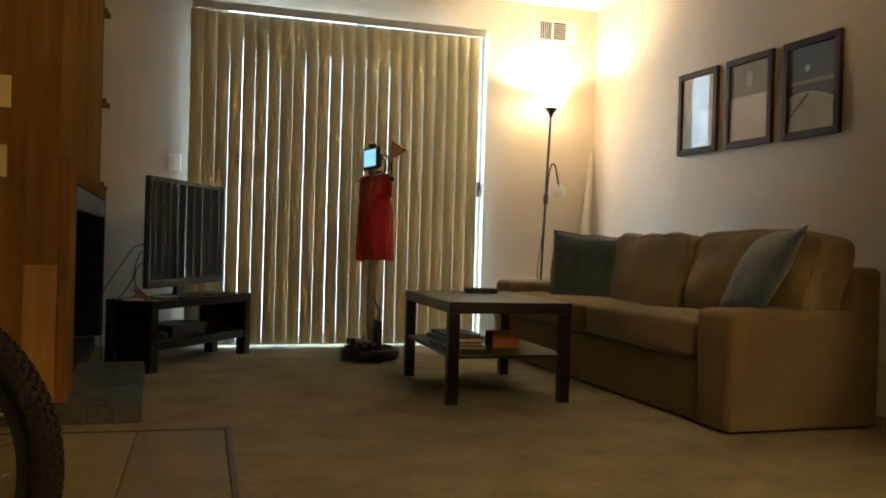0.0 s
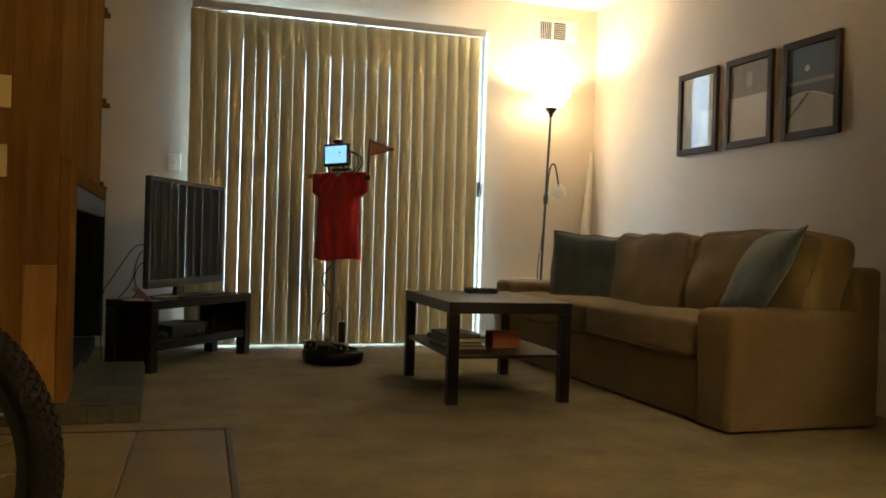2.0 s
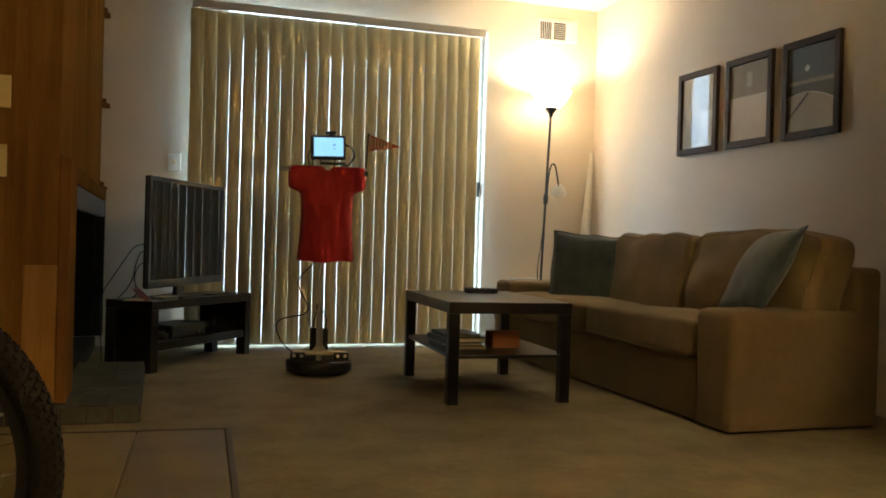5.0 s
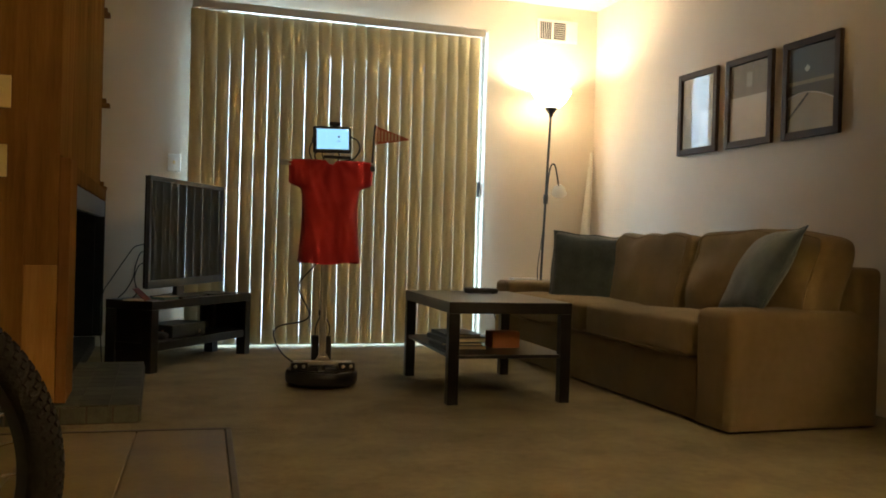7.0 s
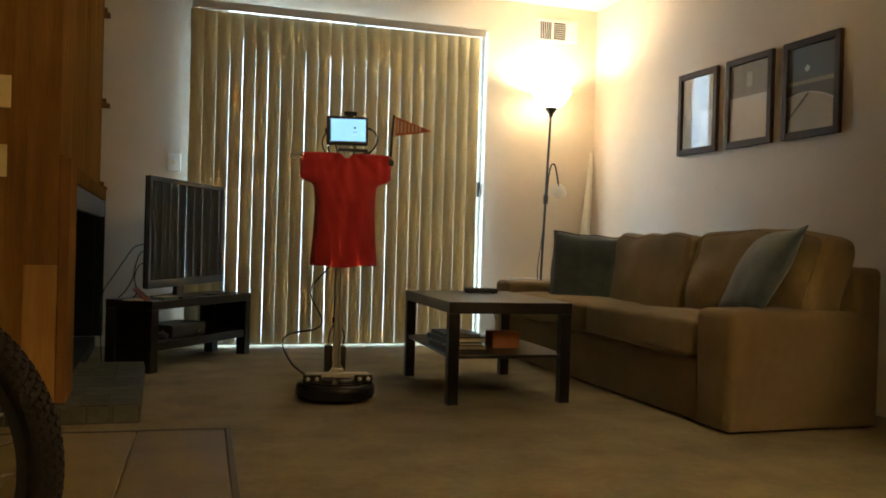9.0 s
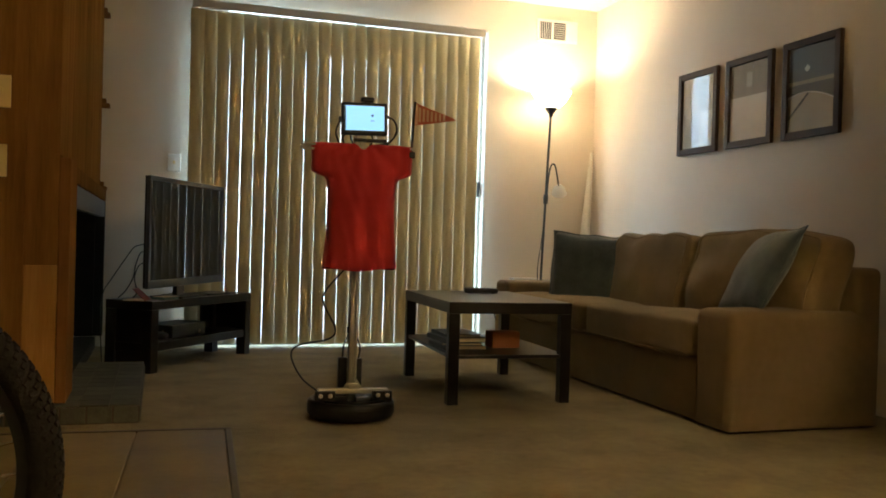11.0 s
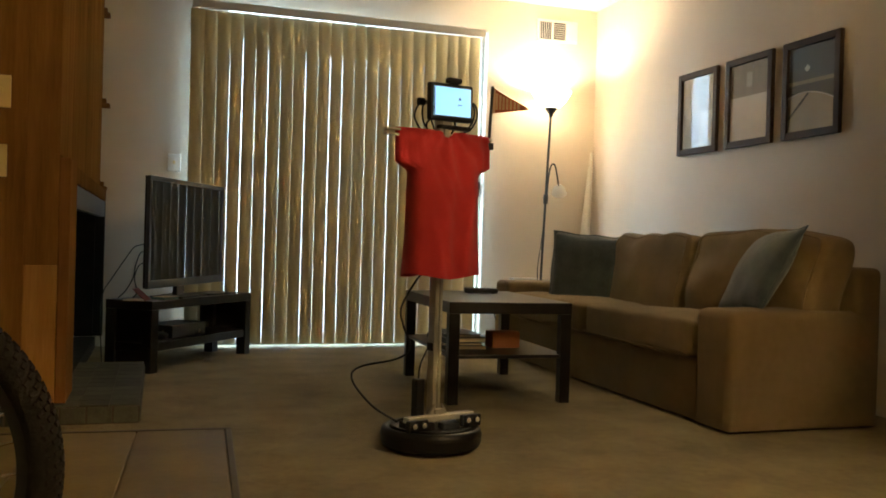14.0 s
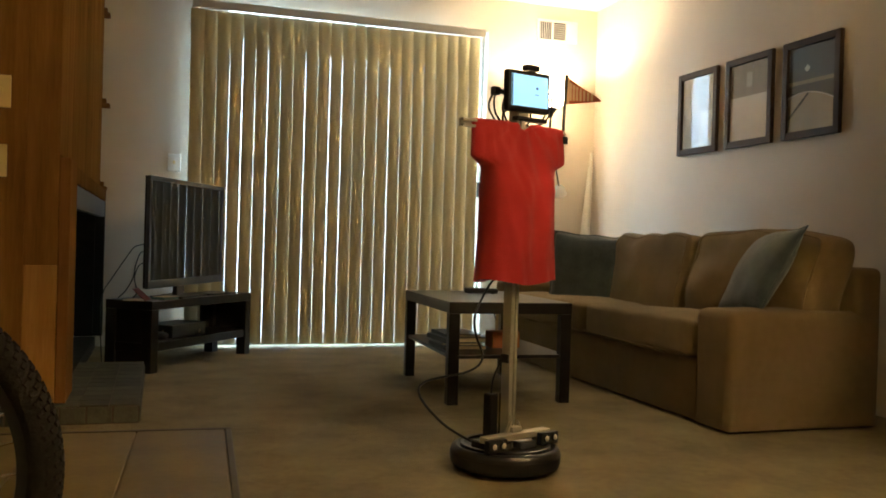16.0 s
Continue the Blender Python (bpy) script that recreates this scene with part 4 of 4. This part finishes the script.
    for a, b in zip(ring, ring[1:]):
        for c in range(n):
            bm.faces.new((a[c], a[(c + 1) % n], b[(c + 1) % n], b[c]))
    top = ring[-1]
    for c in range(cols):
        p = (top[c], top[c + 1], top[(n - c - 1) % n], top[(n - c) % n])
        if abs(top[c].co.x - 0.01) > 0.045 and len(set(p)) == 4:
            bm.faces.new(p)
    shirt = part("t_shirt", bm, RED, d, "red cotton T-shirt", smooth=True)
    part("neck_plate", box(-0.010, 0.030, -0.0165, -0.0130, 1.05, 1.098, 0.002), ALU_WHITE, d)

    # screen head
    head = Matrix.Translation((0.016, -0.045, 1.170)) @ Matrix.Rotation(radians(-1.5), 4, "Y")
    case = part("screen_case", box(-0.089, 0.089, 0.0, 0.026, -0.062, 0.063, 0.006), BLACK, d, "black monitor housing", at=head)
    part("display", box(-0.077, 0.077, -0.0015, -0.0002, -0.045, 0.050, 0), DISPLAY, case, "lit pale-blue display")
    part("display_mark", lathe([(0.0045, 0.0), (0.0045, 0.0008)], 14, at=Matrix.Translation((0.030, -0.0016, 0.013)) @ Matrix.Rotation(radians(90), 4, "X")), INK, case)
    part("display_mark", box(0.022, 0.038, -0.0024, -0.0016, -0.008, -0.006), INK, case)
    part("taskbar", box(-0.077, -0.073, -0.0024, -0.0016, -0.043, 0.048), INK, case)
    part("neck", box(-0.012, 0.030, -0.030, 0.0, 1.09, 1.125, 0.003), ALU, d)
    part("screen_bracket", box(-0.02, 0.108, -0.034, -0.006, 1.088, 1.101, 0.003), BLACK, d, "black tray under the screen")
    part("rear_box", box(-0.03, 0.05, -0.018, 0.018, 1.13, 1.20, 0.005), BLACK, d)
    camr = part("webcam", box(0.0, 0.054, -0.050, -0.022, 1.242, 1.260, 0.005), BLACK, d, "small black webcam clipped on the screen")
    part("clip", box(0.014, 0.040, -0.046, -0.020, 1.234, 1.2425, 0.002), BLACK, camr)
    for pts in (((0.10, -0.030, 1.19), (0.135, -0.02, 1.18), (0.150, -0.01, 1.14), (0.125, 0.0, 1.095), (0.07, 0.005, 1.078)),
                ((0.10, -0.025, 1.20), (0.145, 0.0, 1.175), (0.155, 0.02, 1.13), (0.11, 0.02, 1.075)),
                ((-0.03, -0.01, 1.16), (-0.06, 0.02, 1.18), (-0.085, 0.03, 1.13), (-0.07, 0.01, 1.075)),
                ((-0.05, -0.02, 1.12), (-0.062, -0.01, 1.10), (-0.05, 0.0, 1.07)),
                ((0.045, -0.02, 1.12), (0.056, -0.01, 1.10), (0.045, 0.0, 1.07)),
                ((0.02, 0.018, 1.19), (0.03, 0.06, 1.20), (0.02, 0.08, 1.14), (0.01, 0.03, 1.07)),
                ((-0.01, 0.018, 1.17), (-0.02, 0.07, 1.18), (-0.02, 0.07, 1.12), (-0.01, 0.03, 1.07))):
        part("cable", tube(pts, 0.0034, 6), BLACK, d, smooth=True)
    part("dongle", box(-0.075, -0.050, 0.015, 0.035, 1.165, 1.19, 0.003), BLACK, d)

    # pennant
    pole = part("flag_pole", tube([(0.213, -0.004, 1.055), (0.217, -0.004, 1.150), (0.224, -0.004, 1.262)], 0.0052, 10, steps=3), BLACK, d, "thin black pole")
    clip = part("clip", box(0.203, 0.226, -0.016, 0.010, 1.035, 1.060, 0.003), BLACK, pole)
    fl, rows_ = bmesh.new(), 14
    up = []
    for s in (-0.0012, 0.0012):
        ga = []
        for i in range(rows_ + 1):
            q = i / rows_
            x = 0.2185 + 0.172 * q
            yy = -0.004 + s + 0.007 * math.sin(q * 6) * q
            zt, zb = 1.258 - 0.058 * q, 1.166 + 0.030 * q
            ga.append([fl.verts.new((x + 0.005 * (1 - q), yy, zt)), fl.verts.new((x, yy, (zt + zb) / 2)), fl.verts.new((x, yy, zb))])
        up.append(ga)
    for ga in up:
        for i in range(rows_):
            for j in range(2):
                fl.faces.new((ga[i][j], ga[i][j + 1], ga[i + 1][j + 1], ga[i + 1][j]))
    for i in range(rows_):
        fl.faces.new((up[0][i][0], up[0][i + 1][0], up[1][i + 1][0], up[1][i][0]))
        fl.faces.new((up[0][i][2], up[1][i][2], up[1][i + 1][2], up[0][i + 1][2]))
    pen = part("pennant", fl, FLAG, d, "dull red felt pennant")
    part("hem_band", box(0.2195, 0.2345, -0.0075, -0.0055, 1.170, 1.250), FLAG_MARK, pen)
    for i in range(7):
        q = 0.14 + 0.095 * i
        x = 0.2185 + 0.172 * q
        yy = -0.004 + 0.007 * math.sin(q * 6) * q
        zm, hh = 1.212 - 0.012 * q, 0.030 * (1 - q) + 0.003
        part("letter_bar", box(x - 0.0048, x + 0.0048, yy - 0.0032, yy - 0.0016, zm - hh, zm + hh), FLAG_MARK, pen)

    # long trailing lead at the back
    part("trailing_lead", tube([(-0.02, 0.03, 0.60), (-0.04, 0.05, 0.575), (-0.115, 0.03, 0.485), (-0.10, 0.04, 0.42), (-0.062, 0.05, 0.345), (-0.085, 0.09, 0.300), (-0.195, 0.16, 0.268), (-0.225, 0.15, 0.225), (-0.190, 0.08, 0.150), (-0.125, 0.02, 0.098)], 0.0038, 7), BLACK, d, "long black cable hanging in a loop", smooth=True)
    # the whole body stands a little lower than its drawn heights
    low = Matrix.Diagonal((1, 1, 0.993, 1))
    for ob in d.children_recursive:
        if ob == case:
            ob.matrix_basis = Matrix.Translation((0, 0, -0.003)) @ ob.matrix_basis
        elif ob.parent != case:
            ob.data.transform(low)
    return d


build_room()
build_door()
build_blind()
build_outside()
build_sofa()
build_pillows()
build_pictures()
build_coffee_table()
build_tv_bench()
build_tv()
build_floor_lamp()
build_corner()
build_hall_lamp()
build_wheel()
robot = build_robot()
build_fireplace()
build_hearth()
build_hall_floor()


def motions():
    rows = ((0.0, 1.182, 4.996, -77.0), (0.5, 1.124, 4.988, -75.0), (1.0, 1.062, 4.972, -70.5), (1.5, 1.004, 4.950, -62.5),
            (2.0, 0.949, 4.918, -50.0), (2.5, 0.906, 4.875, -36.0), (3.0, 0.874, 4.820, -23.0), (3.5, 0.850, 4.757, -14.1),
            (4.0, 0.836, 4.695, -10.4), (4.2, 0.830, 4.667, -9.8), (6.5, 0.762, 4.268, -6.1), (7.0, 0.754, 4.175, -5.2), (8.0, 0.752, 3.993, -4.6),
            (9.0, 0.750, 3.800, -4.2), (11.5, 0.731, 3.310, -3.5), (12.0, 0.732, 3.230, 4.3), (12.5, 0.756, 3.145, 13.6),
            (13.0, 0.800, 3.050, 17.0), (13.5, 0.846, 2.951, 18.2), (14.0, 0.894, 2.849, 18.9), (14.5, 0.942, 2.750, 20.0),
            (15.0, 0.988, 2.661, 21.2), (15.3, 1.0165, 2.591, 21.5),
            (15.5, 1.0365, 2.546, 21.7), (15.65, 1.0395, 2.540, 21.8), (16.0, 1.040, 2.539, 21.8))
    walk(robot, [(t, pose(x, y, 0, 0, 0, a)) for t, x, y, a in rows])


motions()
